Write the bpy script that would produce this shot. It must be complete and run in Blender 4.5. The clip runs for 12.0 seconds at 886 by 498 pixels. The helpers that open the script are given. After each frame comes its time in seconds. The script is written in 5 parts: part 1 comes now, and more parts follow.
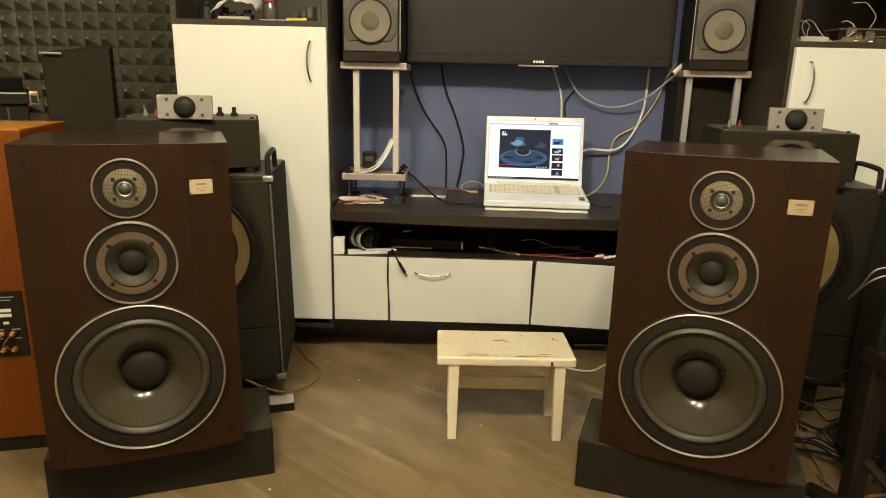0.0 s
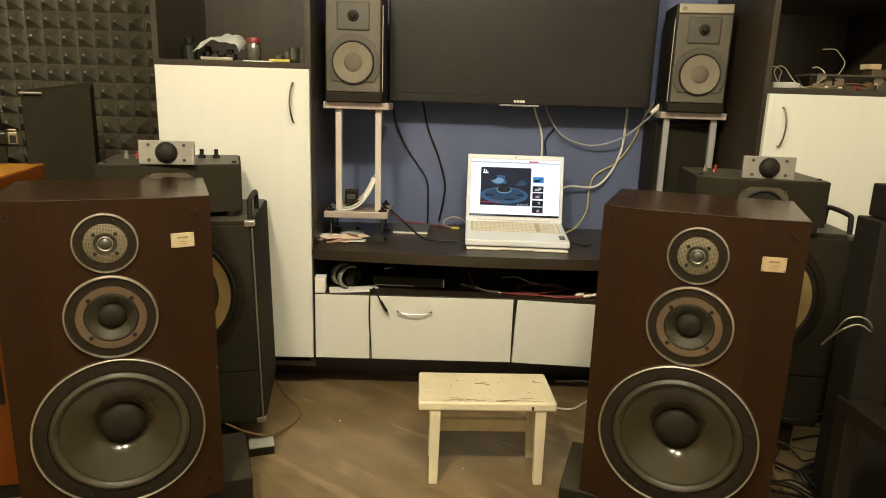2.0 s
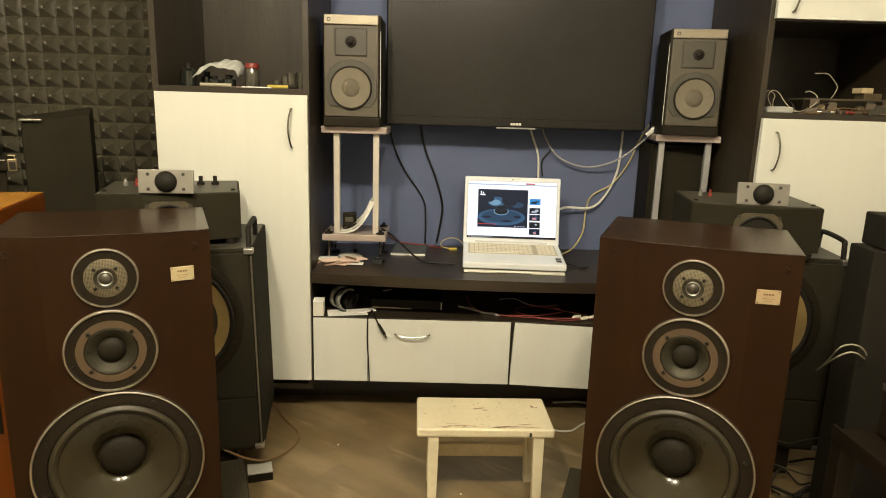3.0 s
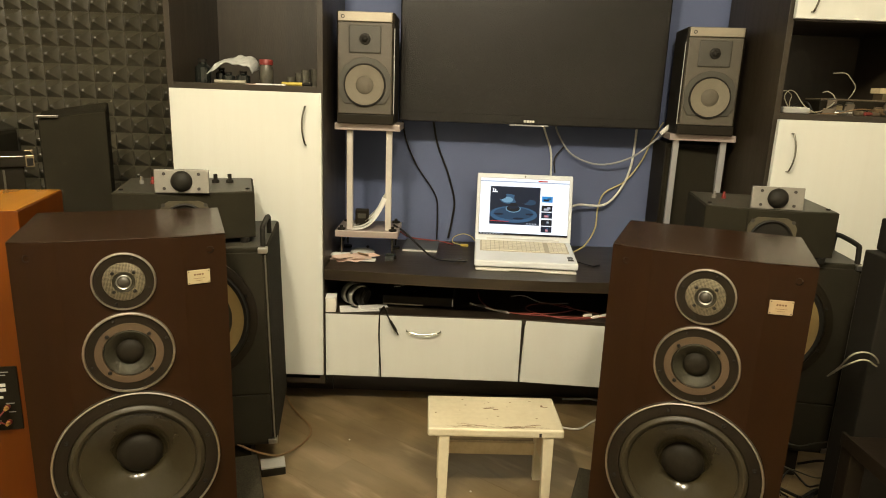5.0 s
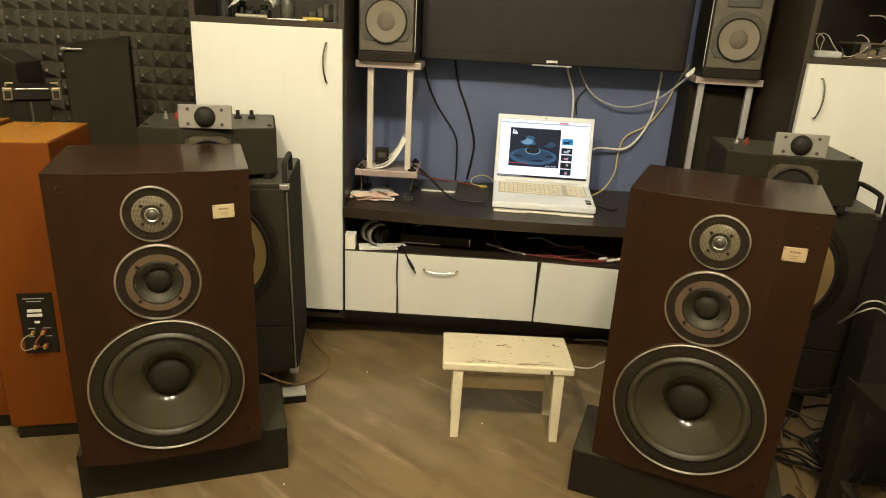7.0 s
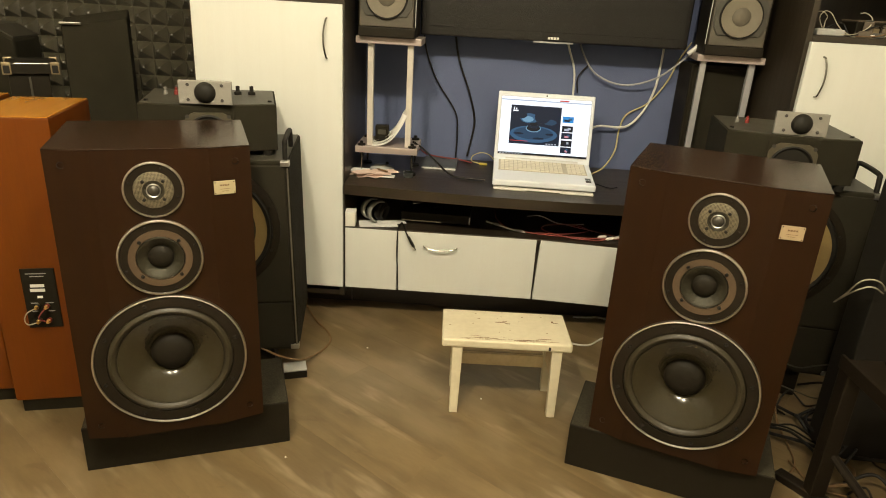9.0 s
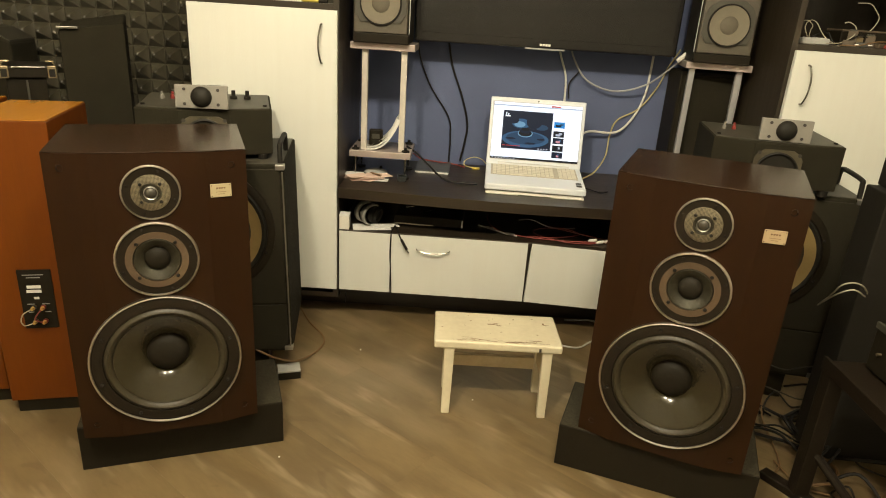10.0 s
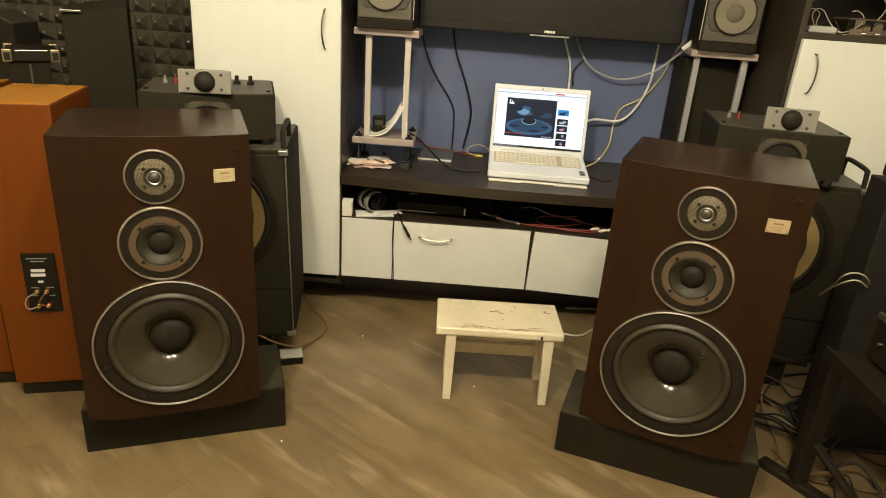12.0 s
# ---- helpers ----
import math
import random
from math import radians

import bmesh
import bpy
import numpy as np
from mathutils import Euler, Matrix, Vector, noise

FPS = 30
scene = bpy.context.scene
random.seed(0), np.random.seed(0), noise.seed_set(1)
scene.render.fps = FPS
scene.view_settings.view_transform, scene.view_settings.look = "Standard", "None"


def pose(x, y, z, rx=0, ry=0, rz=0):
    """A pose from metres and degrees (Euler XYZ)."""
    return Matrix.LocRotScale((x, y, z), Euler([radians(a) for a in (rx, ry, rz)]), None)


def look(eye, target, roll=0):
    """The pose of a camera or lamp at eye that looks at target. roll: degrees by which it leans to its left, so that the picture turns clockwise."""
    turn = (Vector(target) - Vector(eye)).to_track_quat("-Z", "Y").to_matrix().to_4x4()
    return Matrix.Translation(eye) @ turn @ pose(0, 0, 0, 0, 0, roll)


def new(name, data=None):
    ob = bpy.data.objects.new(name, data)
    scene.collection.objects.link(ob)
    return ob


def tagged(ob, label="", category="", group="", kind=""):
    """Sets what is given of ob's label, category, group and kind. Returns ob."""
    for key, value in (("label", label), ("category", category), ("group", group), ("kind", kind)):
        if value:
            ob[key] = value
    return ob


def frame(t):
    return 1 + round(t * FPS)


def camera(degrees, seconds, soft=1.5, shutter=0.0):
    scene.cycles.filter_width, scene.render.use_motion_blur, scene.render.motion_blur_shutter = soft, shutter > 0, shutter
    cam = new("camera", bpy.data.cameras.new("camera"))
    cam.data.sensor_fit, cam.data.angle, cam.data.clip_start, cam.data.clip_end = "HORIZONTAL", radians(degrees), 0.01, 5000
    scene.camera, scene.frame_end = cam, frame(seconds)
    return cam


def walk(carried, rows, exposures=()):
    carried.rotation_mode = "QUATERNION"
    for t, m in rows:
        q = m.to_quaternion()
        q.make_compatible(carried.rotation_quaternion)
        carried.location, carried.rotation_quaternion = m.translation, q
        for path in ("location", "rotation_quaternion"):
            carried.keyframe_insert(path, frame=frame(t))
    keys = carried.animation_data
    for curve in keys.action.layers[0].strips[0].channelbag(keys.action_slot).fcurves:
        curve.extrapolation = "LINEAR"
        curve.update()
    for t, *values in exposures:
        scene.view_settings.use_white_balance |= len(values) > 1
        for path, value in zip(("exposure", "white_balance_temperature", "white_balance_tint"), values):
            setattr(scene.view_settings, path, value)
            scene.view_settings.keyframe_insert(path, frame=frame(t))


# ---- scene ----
cam = camera(68.8, 12.0, soft=1.0)
PATH = [
    (0, (0.028, 0.361, 0.977), (-0.009, 2.297, 0.478), 1.3),
    (0.5, (0.029, 0.357, 0.981), (0.018, 2.296, 0.488), 1.5),
    (1, (0.024, 0.357, 1.006), (0.017, 2.296, 0.517), 1.9),
    (1.5, (0.024, 0.365, 1.037), (0.018, 2.307, 0.56), 1.6),
    (2, (0.025, 0.369, 1.059), (0.044, 2.317, 0.608), 1.8),
    (2.5, (0.025, 0.371, 1.09), (0.05, 2.327, 0.674), 1.8),
    (3, (0.022, 0.368, 1.113), (0.049, 2.322, 0.687), 1.7),
    (5, (0.012, 0.37, 1.16), (0.011, 2.313, 0.687), 2.1),
    (5.5, (0.019, 0.361, 1.167), (0.003, 2.303, 0.688), 2.2),
    (6, (0.021, 0.35, 1.17), (0.013, 2.28, 0.645), 2.7),
    (6.5, (0.015, 0.347, 1.172), (-0.007, 2.251, 0.562), 3.2),
    (7, (0.013, 0.342, 1.164), (-0.035, 2.233, 0.515), 3.0),
    (7.5, (0.014, 0.346, 1.163), (-0.025, 2.224, 0.477), 3.1),
    (9.5, (0.011, 0.319, 1.168), (-0.03, 2.187, 0.455), 3.4),
    (10, (0.016, 0.303, 1.173), (-0.007, 2.176, 0.473), 3.7),
    (10.5, (0.018, 0.293, 1.177), (-0.002, 2.17, 0.486), 3.8),
    (11, (0.017, 0.29, 1.179), (0.001, 2.166, 0.486), 3.8),
    (11.5, (0.016, 0.294, 1.177), (-0.005, 2.161, 0.461), 4.0),
    (12, (0.015, 0.3, 1.171), (-0.012, 2.16, 0.436), 4.1),
]
walk(cam, [(t, look(e, g, r)) for t, e, g, r in PATH], [(0.0, 0.0), (12.0, 0.0)])

# ---- light ----
world = bpy.data.worlds.new("room_world")
scene.world = world
world.use_nodes = True
world.node_tree.nodes["Background"].inputs[0].default_value = (0.9, 0.8, 0.6, 1)
world.node_tree.nodes["Background"].inputs[1].default_value = 0.02
SPOTS = [(-0.50, 0.58, 144), (0.34, 0.62, 96), (1.20, 0.58, 8)]   # a row of ceiling spots: place and power
for x, y, power in SPOTS:
    lamp = bpy.data.lights.new("ceiling_bulb", "POINT")
    lamp.energy, lamp.color, lamp.shadow_soft_size = power, (1.0, 0.880, 0.650), 0.085
    new("ceiling_bulb_light", lamp).location = (x, y, 2.40)


# ---- materials ----
def mat(name, col, rough=0.5, metal=0.0, col2=None, stretch=(1, 1, 1), big=6.0, fine=90.0, mix=0.5, bump=0.05, coat=0.0, rnd=0.0, spec=0.5, fw=0.45, rvar=0.07):
    """A surface with two scales of variation: stains (big) and grain (fine)."""
    m = bpy.data.materials.new(name)
    m.use_nodes = True
    nt = m.node_tree
    b = nt.nodes["Principled BSDF"]
    lk = nt.links.new
    col2 = col2 or tuple(c * 0.85 for c in col)
    co = nt.nodes.new("ShaderNodeTexCoord")
    mp = nt.nodes.new("ShaderNodeMapping")
    mp.inputs["Scale"].default_value = stretch
    lk(co.outputs["Object"], mp.inputs["Vector"])
    src = mp.outputs["Vector"]
    if rnd:
        oi = nt.nodes.new("ShaderNodeObjectInfo")
        sc = nt.nodes.new("ShaderNodeMath")
        sc.operation = "MULTIPLY"
        sc.inputs[1].default_value = 37.0
        lk(oi.outputs["Random"], sc.inputs[0])
        ad = nt.nodes.new("ShaderNodeVectorMath")
        lk(src, ad.inputs[0])
        lk(sc.outputs[0], ad.inputs[1])
        src = ad.outputs[0]
    n1 = nt.nodes.new("ShaderNodeTexNoise")
    n1.inputs["Scale"].default_value, n1.inputs["Detail"].default_value = big, 5
    n2 = nt.nodes.new("ShaderNodeTexNoise")
    n2.inputs["Scale"].default_value, n2.inputs["Detail"].default_value = fine, 3
    lk(src, n1.inputs["Vector"])
    lk(src, n2.inputs["Vector"])
    av = nt.nodes.new("ShaderNodeMath")
    av.operation = "MULTIPLY_ADD"
    lk(n2.outputs[0], av.inputs[0])
    av.inputs[1].default_value = fw
    lk(n1.outputs[0], av.inputs[2])
    rp = nt.nodes.new("ShaderNodeMapRange")
    rp.inputs["From Min"].default_value, rp.inputs["From Max"].default_value = 0.25 + 0.5 * fw, 0.75 + 0.5 * fw
    rp.inputs["To Max"].default_value = mix * 2
    lk(av.outputs[0], rp.inputs["Value"])
    mx = nt.nodes.new("ShaderNodeMix")
    mx.data_type = "RGBA"
    mx.inputs["A"].default_value, mx.inputs["B"].default_value = (*col, 1), (*col2, 1)
    lk(rp.outputs[0], mx.inputs["Factor"])
    out = mx.outputs["Result"]
    if rnd:
        hv = nt.nodes.new("ShaderNodeHueSaturation")
        vr = nt.nodes.new("ShaderNodeMapRange")
        vr.inputs["To Min"].default_value, vr.inputs["To Max"].default_value = 1 - rnd, 1 + rnd
        lk(oi.outputs["Random"], vr.inputs["Value"])
        lk(vr.outputs[0], hv.inputs["Value"])
        lk(out, hv.inputs["Color"])
        out = hv.outputs[0]
    lk(out, b.inputs["Base Color"])
    rr = nt.nodes.new("ShaderNodeMapRange")
    rr.inputs["To Min"].default_value, rr.inputs["To Max"].default_value = max(rough - rvar, 0.03), min(rough + rvar, 1)
    lk(n1.outputs[0], rr.inputs["Value"])
    lk(rr.outputs[0], b.inputs["Roughness"])
    b.inputs["Metallic"].default_value = metal
    b.inputs["Coat Weight"].default_value = coat
    b.inputs["Specular IOR Level"].default_value = spec
    if bump:
        bp = nt.nodes.new("ShaderNodeBump")
        bp.inputs["Strength"].default_value, bp.inputs["Distance"].default_value = min(bump * 4, 1), 0.002
        lk(n2.outputs[0], bp.inputs["Height"])
        lk(bp.outputs[0], b.inputs["Normal"])
    return m


def floor_mat():
    """Worn grey-brown wood-print planks: grain and knots plank by plank, pale worn patches and dull smudges across them."""
    m = bpy.data.materials.new("vinyl_plank")
    m.use_nodes = True
    nt = m.node_tree
    b = nt.nodes["Principled BSDF"]
    lk = nt.links.new
    co = nt.nodes.new("ShaderNodeTexCoord")
    oi = nt.nodes.new("ShaderNodeObjectInfo")
    ge = nt.nodes.new("ShaderNodeNewGeometry")

    def mapped(source, scale, turn=0.0, shift=False):
        if turn:
            tn = nt.nodes.new("ShaderNodeMapping")
            tn.inputs["Rotation"].default_value = (0, 0, turn)
            lk(source, tn.inputs["Vector"])
            source = tn.outputs[0]
        mp = nt.nodes.new("ShaderNodeMapping")
        mp.inputs["Scale"].default_value = scale
        lk(source, mp.inputs["Vector"])
        if not shift:
            return mp.outputs[0]
        sc = nt.nodes.new("ShaderNodeMath")
        sc.operation = "MULTIPLY"
        sc.inputs[1].default_value = 53.0
        lk(oi.outputs["Random"], sc.inputs[0])
        ad = nt.nodes.new("ShaderNodeVectorMath")
        lk(mp.outputs[0], ad.inputs[0])
        lk(sc.outputs[0], ad.inputs[1])
        return ad.outputs[0]

    def noise(vec, scale, detail, lo, hi, warp=0.0):
        n = nt.nodes.new("ShaderNodeTexNoise")
        n.inputs["Scale"].default_value, n.inputs["Detail"].default_value, n.inputs["Distortion"].default_value = scale, detail, warp
        lk(vec, n.inputs["Vector"])
        r = nt.nodes.new("ShaderNodeMapRange")
        r.interpolation_type = "SMOOTHSTEP"
        r.inputs["From Min"].default_value, r.inputs["From Max"].default_value = lo, hi
        lk(n.outputs[0], r.inputs["Value"])
        return r.outputs[0]

    def blend(col, factor, other, amount):
        k = nt.nodes.new("ShaderNodeMath")
        k.operation = "MULTIPLY"
        k.inputs[1].default_value = amount
        lk(factor, k.inputs[0])
        mx = nt.nodes.new("ShaderNodeMix")
        mx.data_type = "RGBA"
        lk(k.outputs[0], mx.inputs["Factor"])
        if isinstance(col, tuple):
            mx.inputs["A"].default_value = (*col, 1)
        else:
            lk(col, mx.inputs["A"])
        mx.inputs["B"].default_value = (*other, 1)
        return mx.outputs["Result"]

    plank = mapped(co.outputs["Object"], (1.0, 4.5, 1.0), shift=True)
    room = mapped(ge.outputs["Position"], (1.0, 2.4, 1.0), radians(37.5))
    grain = noise(plank, 30.0, 4, 0.36, 0.66)
    bands = noise(plank, 2.6, 5, 0.34, 0.66, 0.4)
    knots = noise(mapped(co.outputs["Object"], (1.0, 2.2, 1.0), shift=True), 6.5, 3, 0.61, 0.70, 0.8)
    worn = noise(room, 1.7, 4, 0.47, 0.70, 0.2)
    smudge = noise(ge.outputs["Position"], 2.8, 4, 0.48, 0.72)
    streak = noise(mapped(ge.outputs["Position"], (1.0, 5.0, 1.0), radians(37.5)), 3.2, 3, 0.56, 0.76)
    col = blend((0.168, 0.119, 0.058), bands, (0.112, 0.077, 0.035), 0.9)
    col = blend(col, grain, (0.105, 0.071, 0.032), 0.18)
    col = blend(col, worn, (0.235, 0.178, 0.104), 0.75)
    col = blend(col, streak, (0.330, 0.262, 0.170), 0.65)
    col = blend(col, smudge, (0.080, 0.055, 0.025), 0.55)
    col = blend(col, knots, (0.080, 0.050, 0.021), 0.35)
    hv = nt.nodes.new("ShaderNodeHueSaturation")
    vr = nt.nodes.new("ShaderNodeMapRange")
    vr.inputs["To Min"].default_value, vr.inputs["To Max"].default_value = 0.94, 1.06
    lk(oi.outputs["Random"], vr.inputs["Value"])
    lk(vr.outputs[0], hv.inputs["Value"])
    lk(col, hv.inputs["Color"])
    lk(hv.outputs[0], b.inputs["Base Color"])
    rr = nt.nodes.new("ShaderNodeMapRange")
    rr.inputs["To Min"].default_value, rr.inputs["To Max"].default_value = 0.34, 0.52
    lk(smudge, rr.inputs["Value"])
    lk(rr.outputs[0], b.inputs["Roughness"])
    bp = nt.nodes.new("ShaderNodeBump")
    bp.inputs["Strength"].default_value, bp.inputs["Distance"].default_value = 0.10, 0.001
    lk(grain, bp.inputs["Height"])
    lk(bp.outputs[0], b.inputs["Normal"])
    return m


def glow(name, col, strength):
    m = bpy.data.materials.new(name)
    m.use_nodes = True
    b = m.node_tree.nodes["Principled BSDF"]
    b.inputs["Base Color"].default_value = (0.01, 0.01, 0.01, 1)
    b.inputs["Roughness"].default_value = 0.5
    b.inputs["Specular IOR Level"].default_value = 0.08
    b.inputs["Emission Color"].default_value = (*col, 1)
    b.inputs["Emission Strength"].default_value = strength
    return m


M_FLOOR = floor_mat()
M_SEAM = mat("floor_base", (0.10, 0.075, 0.045), 0.8)
M_BLUE = mat("blue_wall_paint", (0.095, 0.120, 0.220), 0.75, col2=(0.080, 0.10, 0.185), big=3, fine=240, bump=0.08)
M_PLASTER = mat("plaster", (0.70, 0.67, 0.60), 0.85, col2=(0.62, 0.59, 0.52), big=2, fine=160, bump=0.08)
M_CEIL = mat("ceiling_paint", (0.78, 0.76, 0.70), 0.9, col2=(0.72, 0.70, 0.64), big=2, fine=160)
M_FOAM = mat("charcoal_foam", (0.064, 0.057, 0.037), 0.30, col2=(0.050, 0.044, 0.029), big=14, fine=300, bump=0.03, spec=0.9, rvar=0.04)
M_WENGE = mat("wenge_laminate", (0.028, 0.0205, 0.0115), 0.42, col2=(0.019, 0.0138, 0.0080), stretch=(9, 9, 0.8), big=5, fine=40, bump=0.05)
M_WENGEH = mat("wenge_laminate_flat", (0.027, 0.0195, 0.0115), 0.36, col2=(0.018, 0.0130, 0.0080), stretch=(0.8, 9, 9), big=5, fine=40, bump=0.05)
M_WHITE = mat("white_laminate", (0.620, 0.636, 0.585), 0.42, col2=(0.595, 0.606, 0.55), stretch=(14, 14, 0.7), big=2.2, fine=40, mix=0.4, bump=0.03)
M_CHROME = mat("chrome", (0.24, 0.23, 0.20), 0.24, 1.0, bump=0)
M_ALU = mat("brushed_aluminium", (0.62, 0.60, 0.56), 0.34, 1.0, stretch=(1, 12, 12), bump=0.03)
M_RING = mat("satin_ring", (0.64, 0.61, 0.55), 0.30, 1.0, fine=300, bump=0.02)
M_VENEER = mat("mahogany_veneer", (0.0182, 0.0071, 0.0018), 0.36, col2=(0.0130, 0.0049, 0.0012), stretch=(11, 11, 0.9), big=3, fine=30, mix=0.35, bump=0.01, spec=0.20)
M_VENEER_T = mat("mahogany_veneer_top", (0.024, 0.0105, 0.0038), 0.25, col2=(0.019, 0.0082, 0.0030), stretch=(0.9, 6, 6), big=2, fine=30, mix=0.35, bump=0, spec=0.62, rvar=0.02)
M_BLACK = mat("black_paint", (0.0138, 0.0110, 0.0064), 0.5, big=8, fine=150, bump=0.06, spec=0.12)
M_PANEL = mat("black_satin_panel", (0.0215, 0.0188, 0.0118), 0.55, big=8, fine=150, bump=0.04, spec=0.15)
M_STRIP = mat("dull_aluminium", (0.30, 0.28, 0.24), 0.42, 0.9, stretch=(12, 12, 1), bump=0.02)
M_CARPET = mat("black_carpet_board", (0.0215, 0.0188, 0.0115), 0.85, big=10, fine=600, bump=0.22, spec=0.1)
M_GRIT = mat("speckled_black_board", (0.046, 0.040, 0.025), 0.7, col2=(0.020, 0.017, 0.0105), big=220, fine=700, mix=0.5, bump=0.2, spec=0.15)
M_RUBBER = mat("black_rubber", (0.013, 0.0112, 0.0080), 0.62, big=9, fine=120, bump=0.03, spec=0.2)
M_SURROUND = mat("woofer_surround", (0.034, 0.0275, 0.0150), 0.45, big=12, fine=200, bump=0.03, spec=0.3)
M_CONE = mat("woofer_cone", (0.029, 0.0235, 0.0115), 0.17, col2=(0.022, 0.0178, 0.0088), big=7, fine=160, bump=0.0, spec=0.45)
# Near-black colour gives the shallow sockets the shade of deep holes.
M_SOCKET = mat("dark_socket_hole", (0.006, 0.004, 0.002), 0.30, big=9, fine=120, bump=0.03)
M_DUST = mat("dust_cap", (0.0125, 0.0100, 0.0058), 0.6, big=9, fine=200, spec=0.15)
M_PLATE = mat("driver_flange", (0.0135, 0.0098, 0.0055), 0.5, big=9, fine=160, spec=0.15)
M_MIDRING = mat("bronze_flange", (0.125, 0.086, 0.054), 0.42, 0.45, big=9, fine=200, bump=0.05)
M_MESH = mat("metal_mesh", (0.245, 0.212, 0.145), 0.46, 0.55, col2=(0.18, 0.155, 0.10), big=20, fine=900, mix=0.5, bump=0.14, fw=0.9)
M_DOME = mat("grey_dome", (0.055, 0.050, 0.038), 0.42, 0.3, big=40, fine=300, bump=0.04)
M_MESHD = mat("dark_mesh", (0.040, 0.036, 0.022), 0.38, 0.5, col2=(0.022, 0.020, 0.012), big=30, fine=900, mix=0.5, bump=0.12, fw=0.9)
M_BADGE = mat("champagne_badge", (0.56, 0.48, 0.29), 0.35, 0.4, fine=200, bump=0.02)
M_BADGEP = mat("pink_badge", (0.50, 0.385, 0.235), 0.35, 0.4, fine=200, bump=0.02)
weave = M_MESH.node_tree      # the plate's punched weave, 2 mm from hole to hole
w_base = weave.nodes["Principled BSDF"].inputs["Base Color"]
w_from = w_base.links[0].from_socket
w_co, w_map, w_chk, w_mix = (weave.nodes.new("ShaderNode" + kind) for kind in ("TexCoord", "Mapping", "TexChecker", "Mix"))
w_map.inputs["Rotation"].default_value = (0, radians(45), 0)
w_map.inputs["Scale"].default_value = (1, 0, 1)
w_chk.inputs["Scale"].default_value = 520
w_chk.inputs["Color1"].default_value, w_chk.inputs["Color2"].default_value = (1, 1, 1, 1), (0.30, 0.28, 0.24, 1)
w_mix.data_type, w_mix.blend_type = "RGBA", "MULTIPLY"
w_mix.inputs["Factor"].default_value = 1.0
for a, b in ((w_co.outputs["Object"], w_map.inputs["Vector"]), (w_map.outputs[0], w_chk.inputs["Vector"]), (w_from, w_mix.inputs["A"]), (w_chk.outputs["Color"], w_mix.inputs["B"]), (w_mix.outputs["Result"], w_base)):
    weave.links.new(a, b)
M_INK = mat("dark_ink", (0.03, 0.025, 0.02), 0.6, bump=0)
# One cherry veneer in two colours: lamplight on top, shade on the sides.
M_ORANGE_LIT = mat("cherry_veneer_lit_top", (0.42, 0.180, 0.018), 0.26, col2=(0.37, 0.150, 0.015), stretch=(9, 0.7, 9), big=3, fine=26, bump=0, coat=0.1, rvar=0.02)
M_ORANGE_SHADED = mat("cherry_veneer_shaded", (0.124, 0.031, 0.0016), 0.36, col2=(0.103, 0.025, 0.0012), stretch=(9, 9, 0.7), big=3, fine=26, bump=0, coat=0.05, spec=0.25)
M_CREAM = mat("cream_paint", (0.64, 0.585, 0.42), 0.5, col2=(0.52, 0.465, 0.32), big=7, fine=60, mix=0.5, bump=0.06, fw=0.5)
M_CHIP = mat("bare_worn_wood", (0.20, 0.12, 0.06), 0.8, big=20, fine=200, bump=0.1)
M_CREAMD = mat("worn_shaded_cream", (0.62, 0.52, 0.33), 0.6, col2=(0.45, 0.35, 0.2), big=12, fine=90, mix=0.5, bump=0.1)
M_LAPTOP = mat("white_plastic", (0.70, 0.735, 0.765), 0.3, col2=(0.67, 0.705, 0.735), big=9, fine=200, bump=0.01)
# Deck colour darker than the keys: the shade in their gaps, painted.
M_DECK = mat("key_gap_shade", (0.50, 0.46, 0.355), 0.6, bump=0)
M_KEY = mat("ivory_key", (0.74, 0.70, 0.56), 0.5, bump=0)
M_BEZEL = mat("grey_bezel", (0.60, 0.60, 0.60), 0.35, bump=0.0)
M_SCRPLATE = mat("black_glass_tv", (0.010, 0.0092, 0.0085), 0.24, col2=(0.009, 0.0083, 0.0077), big=2, fine=9, bump=0, spec=0.42, rvar=0.02)
M_GREYSP = mat("grey_baffle", (0.072, 0.062, 0.042), 0.50, col2=(0.061, 0.052, 0.036), big=7, fine=260, bump=0.06)
M_GREYD = mat("dark_grey_flange", (0.046, 0.042, 0.030), 0.5, big=9, fine=200, bump=0.04)
M_PAPERC = mat("pale_paper_cone", (0.160, 0.139, 0.098), 0.7, col2=(0.132, 0.115, 0.080), big=12, fine=240, bump=0.06)
M_PAPERD = mat("cone_cap", (0.100, 0.086, 0.060), 0.75, big=12, fine=240, bump=0.05)
M_CHAMP = mat("champagne_strip", (0.33, 0.297, 0.235), 0.36, 0.8, stretch=(1, 10, 10), bump=0.02)
M_STAND = mat("silver_paint", (0.38, 0.315, 0.285), 0.4, 0.25, fine=220, bump=0.04)
M_POST = mat("white_post_paint", (0.57, 0.53, 0.47), 0.42, 0.1, fine=220, bump=0.03)
M_POSTG = mat("grey_post_paint", (0.36, 0.36, 0.36), 0.42, 0.3, fine=220, bump=0.03)
M_HORN = mat("grey_cast_plate", (0.25, 0.237, 0.207), 0.5, 0.35, col2=(0.20, 0.19, 0.165), big=9, fine=300, bump=0.08)
# Tops of the black boxes, greyer and smoother than their sides.
M_MONTOP = mat("dark_grey_vinyl", (0.045, 0.041, 0.029), 0.5, col2=(0.036, 0.033, 0.023), big=7, fine=300, bump=0.05)
M_FRAME = mat("worn_alloy", (0.115, 0.10, 0.066), 0.45, 0.5, col2=(0.065, 0.056, 0.036), big=14, fine=200, bump=0.06)
